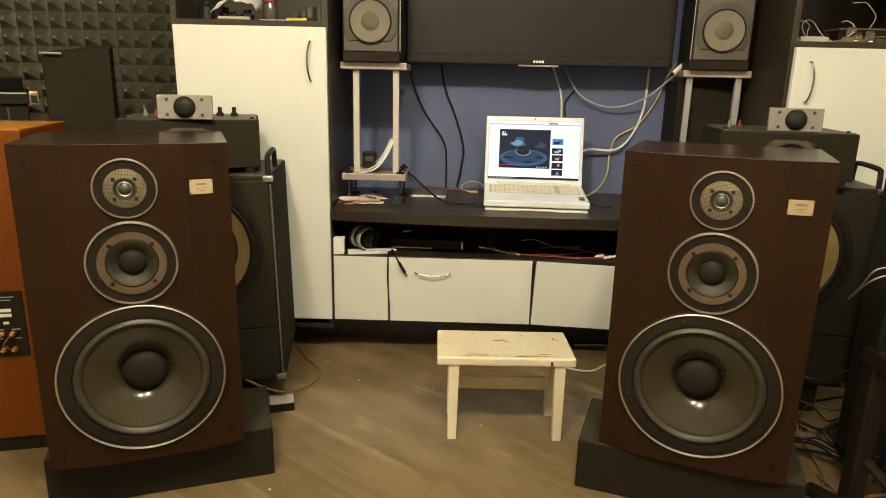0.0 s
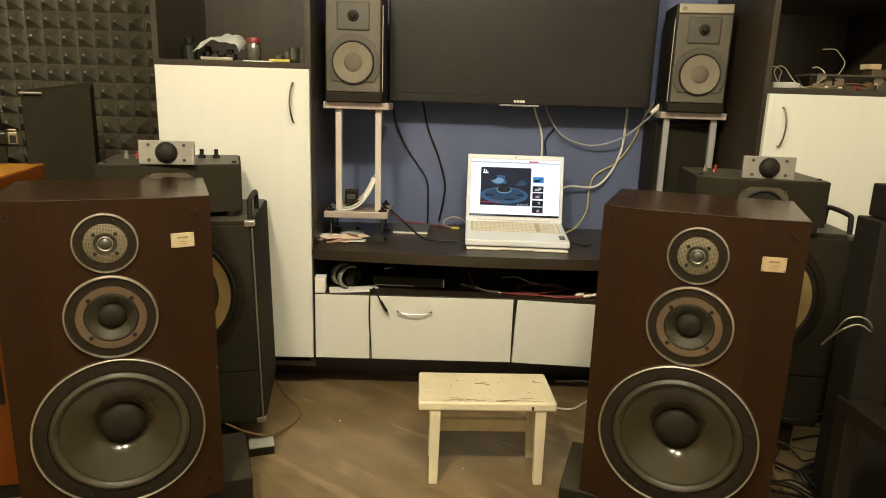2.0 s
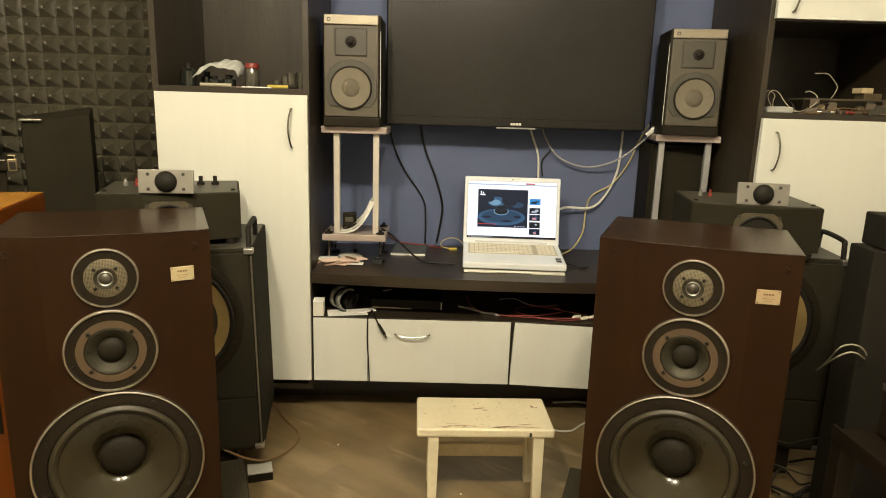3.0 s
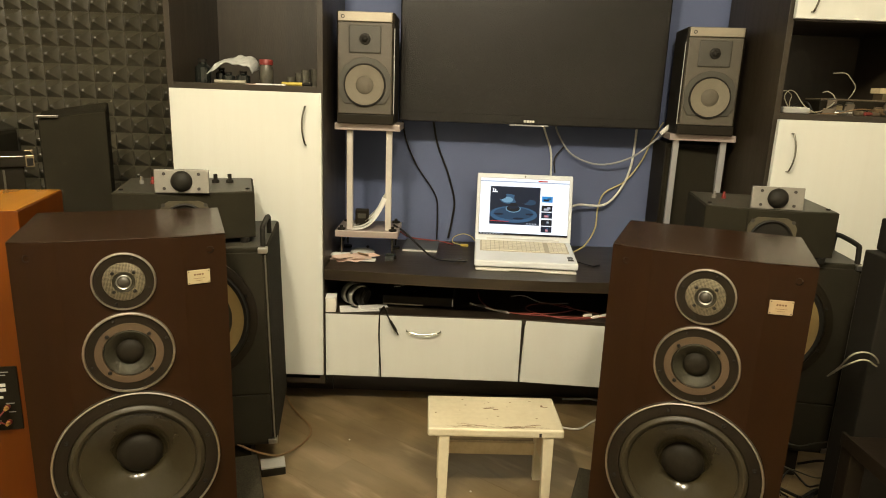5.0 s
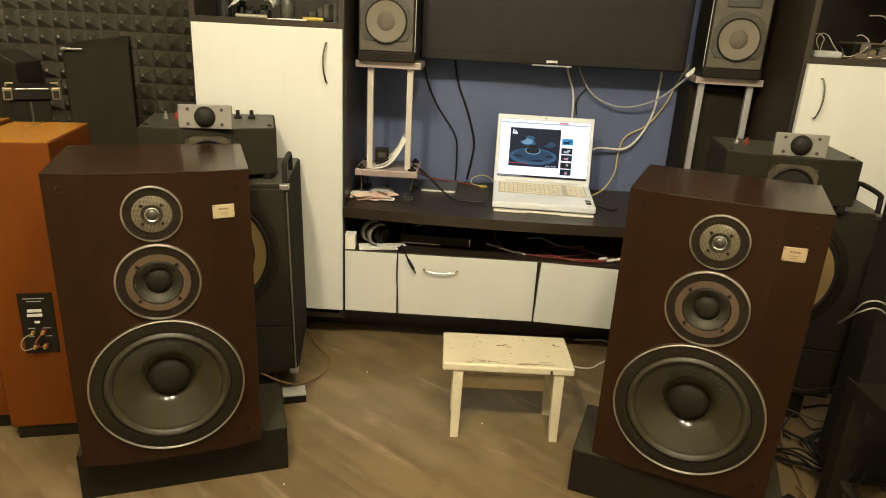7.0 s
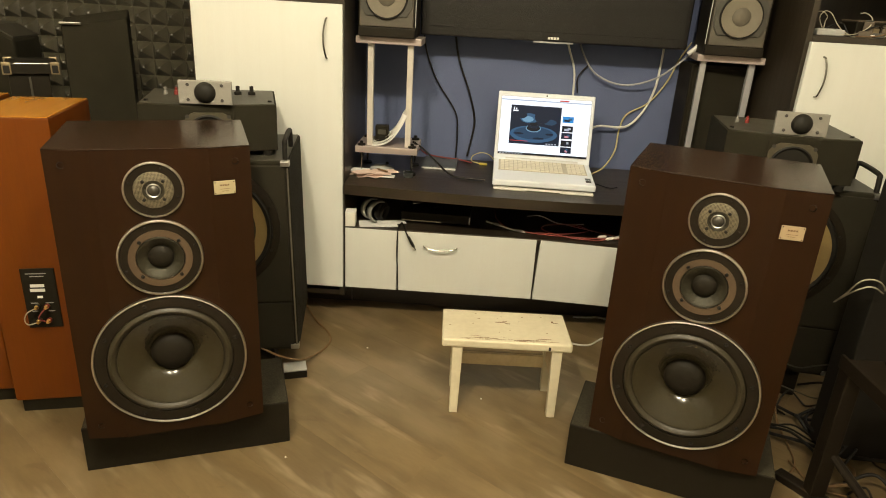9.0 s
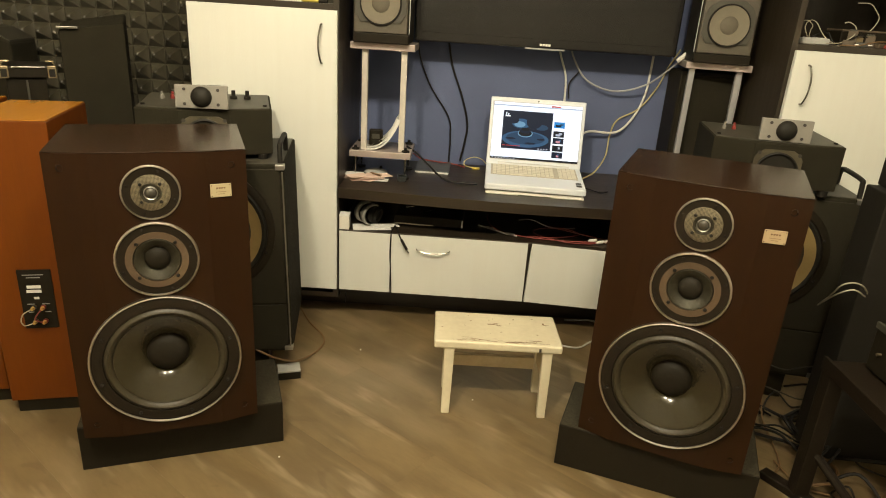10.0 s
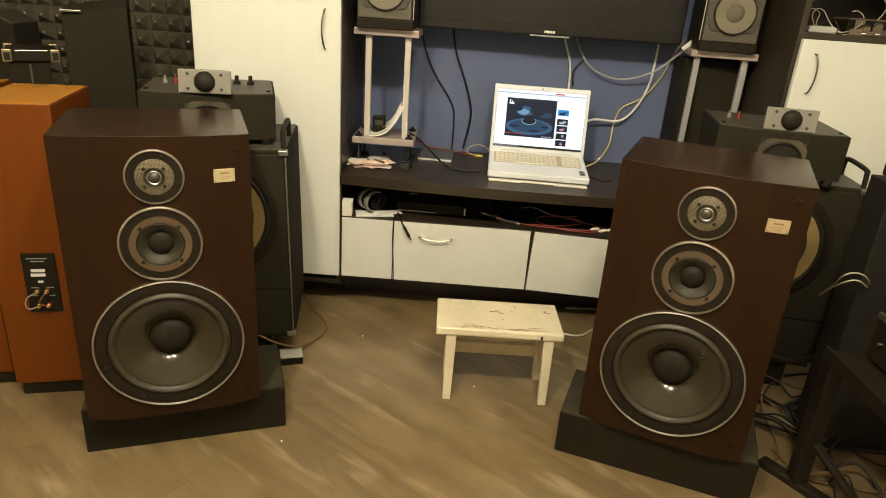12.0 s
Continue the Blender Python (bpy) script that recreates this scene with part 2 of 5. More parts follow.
M_YCONE = mat("kraft_yellow_cone", (0.205, 0.140, 0.046), 0.75, col2=(0.165, 0.112, 0.037), big=12, fine=200, bump=0.05)
M_WPLAST = mat("offwhite_plastic", (0.74, 0.71, 0.63), 0.45, fine=200, bump=0.02)
M_RED = mat("red_plastic", (0.20, 0.026, 0.020), 0.45, bump=0)
M_REDD = mat("dull_red_cable", (0.22, 0.038, 0.030), 0.5, bump=0)
M_YELLOW = mat("yellow_plastic", (0.48, 0.37, 0.06), 0.45, bump=0)
M_YCAB = mat("cream_yellow_cable", (0.50, 0.42, 0.19), 0.5, bump=0)
M_WCAB = mat("white_cable", (0.66, 0.65, 0.60), 0.45, bump=0)
M_GCAB = mat("grey_cable", (0.30, 0.30, 0.30), 0.5, bump=0)
M_BCAB = mat("black_cable", (0.012, 0.0105, 0.0085), 0.5, bump=0, spec=0.22)
M_BRCAB = mat("brown_cable", (0.165, 0.095, 0.040), 0.55, bump=0)
M_PAPER = mat("paper", (0.76, 0.75, 0.71), 0.8, fine=300, bump=0.03)
M_PINKP = mat("pink_paper", (0.80, 0.60, 0.50), 0.8, fine=300, bump=0.03)
M_CLOTH = mat("white_cloth", (0.47, 0.48, 0.45), 0.9, big=12, fine=300, bump=0.15)
M_GLASS = mat("dark_glass", (0.016, 0.018, 0.015), 0.08, bump=0, coat=0.4)
M_VIAL = mat("dusty_glass", (0.085, 0.080, 0.060), 0.12, col2=(0.045, 0.042, 0.032), big=40, fine=200, bump=0.02, coat=0.3)
M_DUSTY = mat("dusty_brown_plastic", (0.105, 0.080, 0.050), 0.65, col2=(0.07, 0.052, 0.032), big=14, fine=200, bump=0.05)
# Pale cable colour, darkened for the shade inside the shelf niche.
M_DIMMED = mat("dimmed_pale_cable", (0.34, 0.31, 0.23), 0.5, bump=0)
M_BOOKG = mat("grey_cover", (0.075, 0.082, 0.088), 0.5, bump=0.03)
M_HPGREY = mat("grey_headphone_plastic", (0.22, 0.22, 0.19), 0.4, bump=0.02)
M_GOLD = mat("gold_metal", (0.80, 0.55, 0.20), 0.28, 1.0, bump=0)
M_BRASSC = mat("brassy_corner", (0.27, 0.215, 0.13), 0.4, 0.8, bump=0.04)
M_GREYTOP = mat("grey_board", (0.40, 0.40, 0.37), 0.7, bump=0.05)
M_BRONZE = mat("brown_steel", (0.0155, 0.0108, 0.0062), 0.45, 0.3, big=9, fine=120, bump=0.05, spec=0.3)


# ---- building helpers ----
def thing(name, m, label="", category="", group="", kind=""):
    ob = new(name)
    ob.empty_display_size = 0.05
    ob.matrix_world = m
    return tagged(ob, label, category, group, kind)


def part(name, bm, material, parent=None, label="", smooth=False):
    me = bpy.data.meshes.new(name)
    bmesh.ops.recalc_face_normals(bm, faces=bm.faces)
    bm.to_mesh(me)
    bm.free()
    for f in me.polygons:
        f.use_smooth = smooth
    if smooth:
        me.set_sharp_from_angle(angle=radians(38))
    me.materials.append(material)
    ob = new(name, me)
    ob.parent = parent
    if label:
        ob["label"] = label
    return ob


def solo(name, bm, material, m, label, category, group="", kind="", smooth=False):
    ob = part(name, bm, material, None, "", smooth)
    ob.matrix_world = m
    return tagged(ob, label, category, group, kind)


def add(bm, other, m=None):
    if m is not None:
        bmesh.ops.transform(other, matrix=m, verts=other.verts)
    me = bpy.data.meshes.new("tmp")
    other.to_mesh(me)
    other.free()
    bm.from_mesh(me)
    bpy.data.meshes.remove(me)
    return bm


def box(x0, x1, y0, y1, z0, z1, bev=0.0, seg=2, bm=None, m=None):
    b = bmesh.new()
    bmesh.ops.create_cube(b, size=1)
    bmesh.ops.transform(b, verts=b.verts, matrix=Matrix.Translation(((x0 + x1) / 2, (y0 + y1) / 2, (z0 + z1) / 2)) @ Matrix.Diagonal((x1 - x0, y1 - y0, z1 - z0, 1)))
    if bev:
        bmesh.ops.bevel(b, geom=b.edges, offset=bev, segments=seg, profile=0.5, affect="EDGES")
    if m is not None:
        bmesh.ops.transform(b, matrix=m, verts=b.verts)
    return b if bm is None else add(bm, b)


def prism(outline, z0, z1, bev=0.0, bm=None, m=None):
    """An outline in x, y raised from z0 to z1."""
    b = bmesh.new()
    lo = [b.verts.new((x, y, z0)) for x, y in outline]
    hi = [b.verts.new((x, y, z1)) for x, y in outline]
    n = len(outline)
    b.faces.new(lo[::-1])
    b.faces.new(hi)
    for i in range(n):
        b.faces.new((lo[i], lo[(i + 1) % n], hi[(i + 1) % n], hi[i]))
    if bev:
        bmesh.ops.bevel(b, geom=b.edges, offset=bev, segments=2, profile=0.5, affect="EDGES")
    if m is not None:
        bmesh.ops.transform(b, matrix=m, verts=b.verts)
    return b if bm is None else add(bm, b)


def lathe(profile, n=48, bm=None, m=None):
    """A profile of (radius, height) turned about z; a radius of 0 closes it."""
    b = bmesh.new()
    rings = []
    for r, z in profile:
        if r < 1e-6:
            rings.append([b.verts.new((0, 0, z))])
        else:
            rings.append([b.verts.new((r * math.cos(2 * math.pi * k / n), r * math.sin(2 * math.pi * k / n), z)) for k in range(n)])
    for p, q in zip(rings, rings[1:]):
        for k in range(n):
            j = (k + 1) % n
            vs = [p[k], p[j], q[j], q[k]] if len(p) > 1 and len(q) > 1 else ([p[0], q[j], q[k]] if len(p) == 1 else [p[k], p[j], q[0]])
            if len(set(vs)) > 2:
                b.faces.new(vs)
    if m is not None:
        bmesh.ops.transform(b, matrix=m, verts=b.verts)
    return b if bm is None else add(bm, b)


def smooth_line(pts, steps=6):
    p = [Vector(q) for q in pts]
    p = [p[0] * 2 - p[1]] + p + [p[-1] * 2 - p[-2]]
    out = []
    for i in range(1, len(p) - 2):
        for k in range(steps):
            t = k / steps
            a, b, c, d = p[i - 1], p[i], p[i + 1], p[i + 2]
            out.append(0.5 * ((2 * b) + (c - a) * t + (2 * a - 5 * b + 4 * c - d) * t * t + (3 * b - a - 3 * c + d) * t ** 3))
    return out + [p[-2]]


def tube(pts, r, n=8, steps=6, bm=None, m=None):
    line = smooth_line(pts, steps) if steps > 1 else [Vector(q) for q in pts]
    b = bmesh.new()
    rings = []
    side = Vector((0.31, 0.47, 0.83))
    for i, c in enumerate(line):
        d = (line[min(i + 1, len(line) - 1)] - line[max(i - 1, 0)]).normalized()
        u = (side - d * side.dot(d)).normalized()
        side = u
        v = d.cross(u)
        rings.append([b.verts.new(c + r * (math.cos(2 * math.pi * k / n) * u + math.sin(2 * math.pi * k / n) * v)) for k in range(n)])
    for p, q in zip(rings, rings[1:]):
        for k in range(n):
            b.faces.new((p[k], p[(k + 1) % n], q[(k + 1) % n], q[k]))
    b.faces.new(rings[0][::-1])
    b.faces.new(rings[-1])
    if m is not None:
        bmesh.ops.transform(b, matrix=m, verts=b.verts)
    return b if bm is None else add(bm, b)


def cable(pts, r, material, label, category="cable", name="cable"):
    base = Vector(pts[0])
    return solo(name, tube([Vector(p) - base for p in pts], r), material, Matrix.Translation(base), label, category, smooth=True)


FRONT = pose(0, 0, 0, 90, 0, 0)   # turns a lathe so that its height points along -y


# ---- room ----
WX0, WX1, WY0, WY1, WZ = -2.5, 2.4, -1.7, 3.05, 2.55
tagged(part("wall_back", box(WX0 - 0.12, WX1 + 0.12, WY1, WY1 + 0.12, -0.1, WZ), M_BLUE), "matt dark blue painted wall behind the television", "wall", kind="structure")
tagged(part("wall_left", box(WX0 - 0.12, WX0, WY0, WY1, -0.1, WZ), M_PLASTER), "plain plastered side wall", "wall", kind="structure")
tagged(part("wall_right", box(WX1, WX1 + 0.12, WY0, WY1, -0.1, WZ), M_PLASTER), "plain plastered side wall", "wall", kind="structure")
tagged(part("wall_front", box(WX0 - 0.12, WX1 + 0.12, WY0 - 0.12, WY0, -0.1, WZ), M_PLASTER), "plain plastered wall opposite the television", "wall", kind="structure")
tagged(part("ceiling", box(WX0 - 0.12, WX1 + 0.12, WY0 - 0.12, WY1 + 0.12, WZ, WZ + 0.1), M_CEIL), "plain white painted ceiling", "ceiling", kind="structure")
floor = tagged(part("floor", box(WX0, WX1, WY0, WY1, -0.1, -0.005), M_SEAM), "brown wood-look vinyl planks laid diagonally", "floor", kind="structure")


FOAM_N, FOAM_P, FOAM_H, FOAM_T = 7, 0.066, 0.044, 0.016


def pyramid_mesh(dx, dz):
    """One hollow-sided foam pyramid on a square foot, its tip a little off centre."""
    b = bmesh.new()
    rings = []
    for w, k in ((0.0329, 0.0), (0.0245, 0.16), (0.0090, 0.80), (0.0048, 0.95)):
        rings.append([b.verts.new((sx * w + dx * k, -FOAM_H * k, sz * w + dz * k)) for sx, sz in ((-1, -1), (1, -1), (1, 1), (-1, 1))])
    tip = b.verts.new((dx, -FOAM_H, dz))
    for lo, hi in zip(rings, rings[1:]):
        for k in range(4):
            b.faces.new((lo[k], lo[(k + 1) % 4], hi[(k + 1) % 4], hi[k]))
    for k in range(4):
        b.faces.new((rings[-1][k], rings[-1][(k + 1) % 4], tip))
    return b


PYRAMIDS = []


def acoustic_panel(x, z):
    """A square of moulded pyramid foam, 7 by 7."""
    p = thing("acoustic_panel", pose(x, WY1 - 0.001, z), "charcoal pyramid foam acoustic panel glued on the wall", "acoustic panel", "foam panels on the wall")
    part("backing", box(0, FOAM_N * FOAM_P, -FOAM_T, 0, 0, FOAM_N * FOAM_P), M_FOAM, p)
    for i in range(FOAM_N):
        for j in range(FOAM_N):
            if len(PYRAMIDS) < 4:
                ob = part("pyramid", pyramid_mesh(random.uniform(-0.003, 0.003), random.uniform(-0.003, 0.003)), M_FOAM, p, smooth=True)
                PYRAMIDS.append(ob.data)
            else:
                ob = new("pyramid", PYRAMIDS[random.randrange(4)])
                ob.parent = p
            ob.matrix_basis = pose((i + 0.5) * FOAM_P, -FOAM_T - 0.0002, (j + 0.5) * FOAM_P)


for ix in range(3):
    for iz in range(5):
        acoustic_panel(-0.945 - 0.4625 * (ix + 1), 0.025 + 0.4625 * iz)

# row of ceiling spots above the camera
for x, y, power in SPOTS:
    sp = thing("ceiling_spot", pose(x, y, 2.55), "small brass ceiling spot with a frosted bulb", "ceiling spot", "row of ceiling spots")
    part("canopy", lathe([(0, 0), (0.045, 0), (0.042, -0.012), (0.012, -0.02), (0.012, -0.055), (0, -0.055)], 24), M_BRASSC, sp, smooth=True)
    part("socket", lathe([(0, -0.05), (0.022, -0.05), (0.026, -0.095), (0, -0.095)], 16), M_BRASSC, sp, smooth=True)


# ---- wall unit ----
def bow_handle(length, out, r, parent, m):
    """A chrome bow handle along local x, its ends on y = 0, bowed to -y and -z."""
    pts = [(-length / 2, 0, 0), (-length * 0.47, -out * 0.6, -0.001), (-length * 0.25, -out, -0.006), (0, -out * 1.1, -0.008), (length * 0.25, -out, -0.006), (length * 0.47, -out * 0.6, -0.001), (length / 2, 0, 0)]
    return part("handle", tube(pts, r, 8, 5, m=m), M_CHROME, parent, "chrome bow handle", True)


def tall_unit(name, x0, x1, label, handle_x, upper, zt):
    y0, y1 = 2.565, 3.03
    u = thing(name, pose((x0 + x1) / 2, y0, 0), label, "cabinet", "tall units beside the television")
    w = (x1 - x0) / 2
    d = y1 - y0
    part("side_panel", box(-w, -w + 0.02, 0, d, 0.1, 2.25, 0.001), M_WENGE, u)
    part("side_panel", box(w - 0.02, w, 0, d, 0.1, 2.25, 0.001), M_WENGE, u)
    part("back_panel", box(-w + 0.02, w - 0.02, d - 0.012, d, 0.12, 2.23), M_WENGE, u)
    part("plinth", box(-w, w, 0.16, d, 0, 0.0995), M_WENGEH, u)
    for z in (0.1, zt, 2.23) + ((1.42,) if upper else (1.72,)):
        part("shelf", box(-w + 0.02, w - 0.02, 0.0, d - 0.012, z, z + 0.02, 0.001), M_WENGEH, u)
    door = part("door", box(-w + 0.012, w - 0.003, -0.021, -0.003, 0.142, zt, 0.0015), M_WHITE, u, "white wood-grain laminate door")
    turn = 90 if handle_x > 0 else -90
    bow_handle(0.126, 0.022, 0.0029, door, pose(handle_x, -0.021, zt - 0.107, 0, turn, 0))
    if upper:
        up = part("door", box(-w + 0.012, w - 0.006, -0.021, -0.003, 1.425, 2.2, 0.0015), M_WHITE, u, "white wood-grain laminate upper door")
        bow_handle(0.130, 0.022, 0.0033, up, pose(handle_x, -0.021, 1.51, 0, turn, 0))
    return u


tall_unit("tall_cabinet", -0.918, -0.404, "dark wenge tall cabinet with white door and open shelf", 0.203, False, 1.14)
tall_unit("tall_cabinet", 1.088, 1.62, "dark wenge tall cabinet with white doors and cluttered shelf", -0.206, True, 1.110)

bench = thing("tv_bench", pose(0.34, 2.57, 0), "low dark wenge television bench with white drawer fronts", "tv bench")
BX0, BX1 = -0.402 - 0.34, 1.086 - 0.34
part("bottom_board", box(BX0, BX1, 0, 0.45, 0.125, 0.143, 0.001), M_WENGEH, bench)
part("lower_shelf", box(BX0, BX1, -0.02, 0.45, 0.362, 0.382, 0.001), M_WENGEH, bench)
top = [(BX0, 0.47), (BX0, -0.035)] + [(BX0 + (BX1 - BX0) * k / 16, -0.035 - 0.05 * math.sin(math.pi * k / 16)) for k in range(1, 16)] + [(BX1, -0.035), (BX1, 0.47)]
part("top_shelf", prism(top, 0.508, 0.545, 0.001), M_WENGEH, bench)
part("plinth", box(BX0, BX1, 0.16, 0.18, 0, 0.125), M_WENGEH, bench)
part("back_panel", box(BX0, BX1, 0.44, 0.452, 0.125, 0.508), M_WENGEH, bench)
for x in (0.303 - 0.34, 0.813 - 0.34):
    part("divider", box(x - 0.009, x + 0.009, 0.0, 0.44, 0.143, 0.362), M_WENGE, bench)
FR = (-0.400, -0.2055, 0.302, 0.812, 1.082)
for k in range(4):
    tilt = (0, 0, 2.1, 0)[k]
    x0, x1 = FR[k] + 0.0015 - 0.34, FR[k + 1] - 0.0015 - 0.34
    m = pose(x0, -0.003, 0.142, 0, tilt, 0)
    fr = part("drawer_front", box(0.003 if k == 2 else 0, x1 - x0, -0.018, 0, 0, 0.236, 0.0012, m=m), M_WHITE, bench, "white wood-grain laminate front")
    if k == 1:
        bow_handle(0.122, 0.018, 0.0024, fr, pose(-0.048 - 0.34, -0.021, 0.326))

# television
tv = thing("television", pose(0.323, 2.9, 1.045), "large black flat-screen television hanging over the bench, switched off", "television")
part("housing", box(-0.5, 0.5, 0.0, 0.035, 0, 0.6, 0.006), M_SCRPLATE, tv)
part("back_cover", box(-0.36, 0.36, 0.035, 0.075, 0.06, 0.5, 0.01), M_BLACK, tv)
part("wall_bracket", box(-0.2, 0.2, 0.075, 0.149, 0.15, 0.4, 0.002), M_BLACK, tv)
part("screen", box(-0.482, 0.482, -0.003, 0.002, 0.035, 0.585, 0.001), M_SCRPLATE, tv, "glossy black screen")
part("trim_strip", box(-0.075, 0.075, -0.004, 0.004, -0.004, 0.002, 0.001), M_GCAB, tv, "thin silver strip")
lg = bmesh.new()
for k in range(4):
    box(-0.021 + 0.0108 * k, -0.0125 + 0.0108 * k, -0.0025, 0.0, 0.010, 0.0185, bm=lg)
part("brand_mark", lg, M_WPLAST, tv, "small pale mark")


# ---- the two big three-way loudspeakers ----
def place_driver(x, z, y=0.0):
    return pose(x, y, z) @ FRONT


def screws(n, rad, r, parent, x, z, y, phase=0.0):
    for k in range(n):
        a = 2 * math.pi * k / n + phase
        part("screw", lathe([(r, 0), (r, 0.002), (r * 0.6, 0.003), (r * 0.35, 0.0015), (0, 0.0015)], 10, m=place_driver(x + rad * math.cos(a), z + rad * math.sin(a), y)), M_RUBBER, parent)


def baffle(w, z0, z1, holes):
    """A front board with round openings, each with its inner wall."""
    b = bmesh.new()
    z = z0
    for zc, r in holes:
        lo, hi = zc - r - 0.012, zc + r + 0.012
        b.faces.new([b.verts.new(p) for p in ((-w, 0, z), (w, 0, z), (w, 0, lo), (-w, 0, lo))])
        corners = [math.atan2(dz, dx) for dx, dz in ((w, hi - zc), (-w, hi - zc), (-w, lo - zc), (w, lo - zc))]
        ang = sorted([math.atan2(math.sin(2 * math.pi * k / 60), math.cos(2 * math.pi * k / 60)) for k in range(60)] + corners)
        rings = [[], [], []]
        for a in ang:
            c, s = math.cos(a), math.sin(a)
            k = min(w / abs(c) if abs(c) > 1e-6 else 9, (hi - zc) / abs(s) if abs(s) > 1e-6 else 9)
            for ring, (rad, y) in zip(rings, ((k, 0), (r, 0), (r, 0.022))):
                ring.append(b.verts.new((rad * c, y, zc + rad * s)))
        for p, q in zip(rings, rings[1:]):
            for i in range(len(ang)):
                j = (i + 1) % len(ang)
                b.faces.new((p[i], p[j], q[j], q[i]))
        z = hi
    b.faces.new([b.verts.new(p) for p in ((-w, 0, z), (w, 0, z), (w, 0, z1 - 0.002), (-w, 0, z1 - 0.002))])
    bmesh.ops.remove_doubles(b, verts=b.verts, dist=0.00005)
    for x0, x1, za, zb in ((-w, -w, z0, z1 - 0.002), (w, w, z0, z1 - 0.002)):
        b.faces.new([b.verts.new(p) for p in ((x0, 0, za), (x0, 0, zb), (x0, 0.002, zb), (x0, 0.002, za))])
    b.faces.new([b.verts.new(p) for p in ((-w, 0, z0), (w, 0, z0), (w, 0.02, z0), (-w, 0.02, z0))])
    return b


FACET_X = 0.117     # the front falls back towards its sides outside this width


def facet_depth(x):
    return 0.017 * max(0.0, abs(x) - FACET_X) / (0.205 - FACET_X)


def facet(bm, front=0.012):
    """Cuts a mesh along the two creases of the front and sets its wings back."""
    for sx in (-1, 1):
        bmesh.ops.bisect_plane(bm, geom=bm.verts[:] + bm.edges[:] + bm.faces[:], plane_co=(sx * FACET_X, 0, 0), plane_no=(1, 0, 0))
    for v in bm.verts:
        if v.co.y < front:
            v.co.y += facet_depth(v.co.x)
    return bm


def big_speaker(m, badge):
    w, d, z0, z1 = 0.205, 0.335, 0.13, 0.842
    s = thing("floor_speaker", m, "dark mahogany three-way floor loudspeaker with large woofer and silver rings", "loudspeaker", "pair of big loudspeakers")
    part("cabinet_body", facet(add(add(box(-w, -w + 0.02, 0.002, d, z0, z1 - 0.002), box(w - 0.02, w, 0.002, d, z0, z1 - 0.002)), add(box(-w + 0.02, w - 0.02, d - 0.02, d, z0, z1 - 0.002), box(-w + 0.02, w - 0.02, 0.02, d - 0.02, z0, z0 + 0.02)))), M_VENEER, s)
    part("baffle", facet(baffle(w, z0, z1, ((0.331, 0.162), (0.594, 0.064)))), M_VENEER, s, "dark mahogany front")
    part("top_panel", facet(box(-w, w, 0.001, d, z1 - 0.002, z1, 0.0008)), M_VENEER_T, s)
    part("terminal_cup", box(-0.06, 0.06, d - 0.001, d + 0.004, 0.3, 0.42, 0.001), M_BLACK, s)
    # woofer
    zc = 0.331
    wf = part("woofer", lathe([(0.168, -0.001), (0.168, 0.004), (0.160, 0.0065), (0.141, 0.0065), (0.139, 0.002)], 72, m=place_driver(0, zc)), M_PLATE, s, "black woofer frame", True)
    part("collar", lathe([(0.1712, -0.0125), (0.1712, 0.002), (0.165, 0.002)], 72, m=place_driver(0, zc)), M_PLATE, wf, "black mounting collar", True)
    part("ring", lathe([(0.1716, -0.001), (0.1716, 0.0058), (0.1706, 0.0085), (0.1690, 0.0094), (0.1672, 0.0086), (0.1660, 0.006)], 72, m=place_driver(0, zc)), M_RING, wf, "satin silver ring", True)
    part("surround", lathe([(0.141, 0.0045), (0.1395, 0.002), (0.137, 0.007), (0.130, 0.0108), (0.123, 0.0075), (0.1195, 0.001), (0.117, 0.003)], 72, m=place_driver(0, zc)), M_SURROUND, wf, "grey rubber surround", True)
    part("cone", lathe([(0.119, 0.003), (0.113, 0.0008), (0.098, -0.0062), (0.080, -0.0152), (0.068, -0.0225), (0.060, -0.0285), (0.054, -0.0340), (0.050, -0.0390), (0.0475, -0.0430), (0.045, -0.050)], 72, m=place_driver(0, zc)), M_CONE, wf, "grey glossy cone", True)
    part("dust_cap", lathe([(0.0505, -0.050), (0.0490, -0.042), (0.043, -0.033), (0.033, -0.0265), (0.017, -0.0225), (0, -0.0215)], 48, m=place_driver(0, zc)), M_DUST, wf, "black dust cap", True)
    screws(8, 0.1535, 0.0055, wf, 0, zc, -0.0062, radians(17))
    # midrange
    zc = 0.594
    md = part("midrange", lathe([(0.086, -0.001), (0.086, 0.005), (0.066, 0.005), (0.064, 0.003)], 56, m=place_driver(0, zc)), M_PLATE, s, "black midrange frame", True)
    part("ring", lathe([(0.0905, -0.001), (0.0905, 0.006), (0.0885, 0.0085), (0.0862, 0.0085), (0.085, 0.005)], 56, m=place_driver(0, zc)), M_RING, md, "satin silver ring", True)
    part("flange", lathe([(0.0672, 0.003), (0.0672, 0.0075), (0.0525, 0.0075), (0.0505, 0.004)], 56, m=place_driver(0, zc)), M_MIDRING, md, "bronze inner flange", True)
    part("grille", lathe([(0.0520, 0.004), (0.049, 0.0085), (0.041, 0.006), (0.030, -0.004), (0.021, -0.008)], 56, m=place_driver(0, zc)), M_MESHD, md, "dark mesh grille", True)
    part("dome", lathe([(0.0285, -0.008), (0.0265, -0.002), (0.0195, 0.0035), (0.010, 0.0065), (0, 0.0075)], 32, m=place_driver(0, zc)), M_DUST, md, "black dome", True)
    screws(4, 0.0575, 0.0042, md, 0, zc, -0.0073, radians(45))
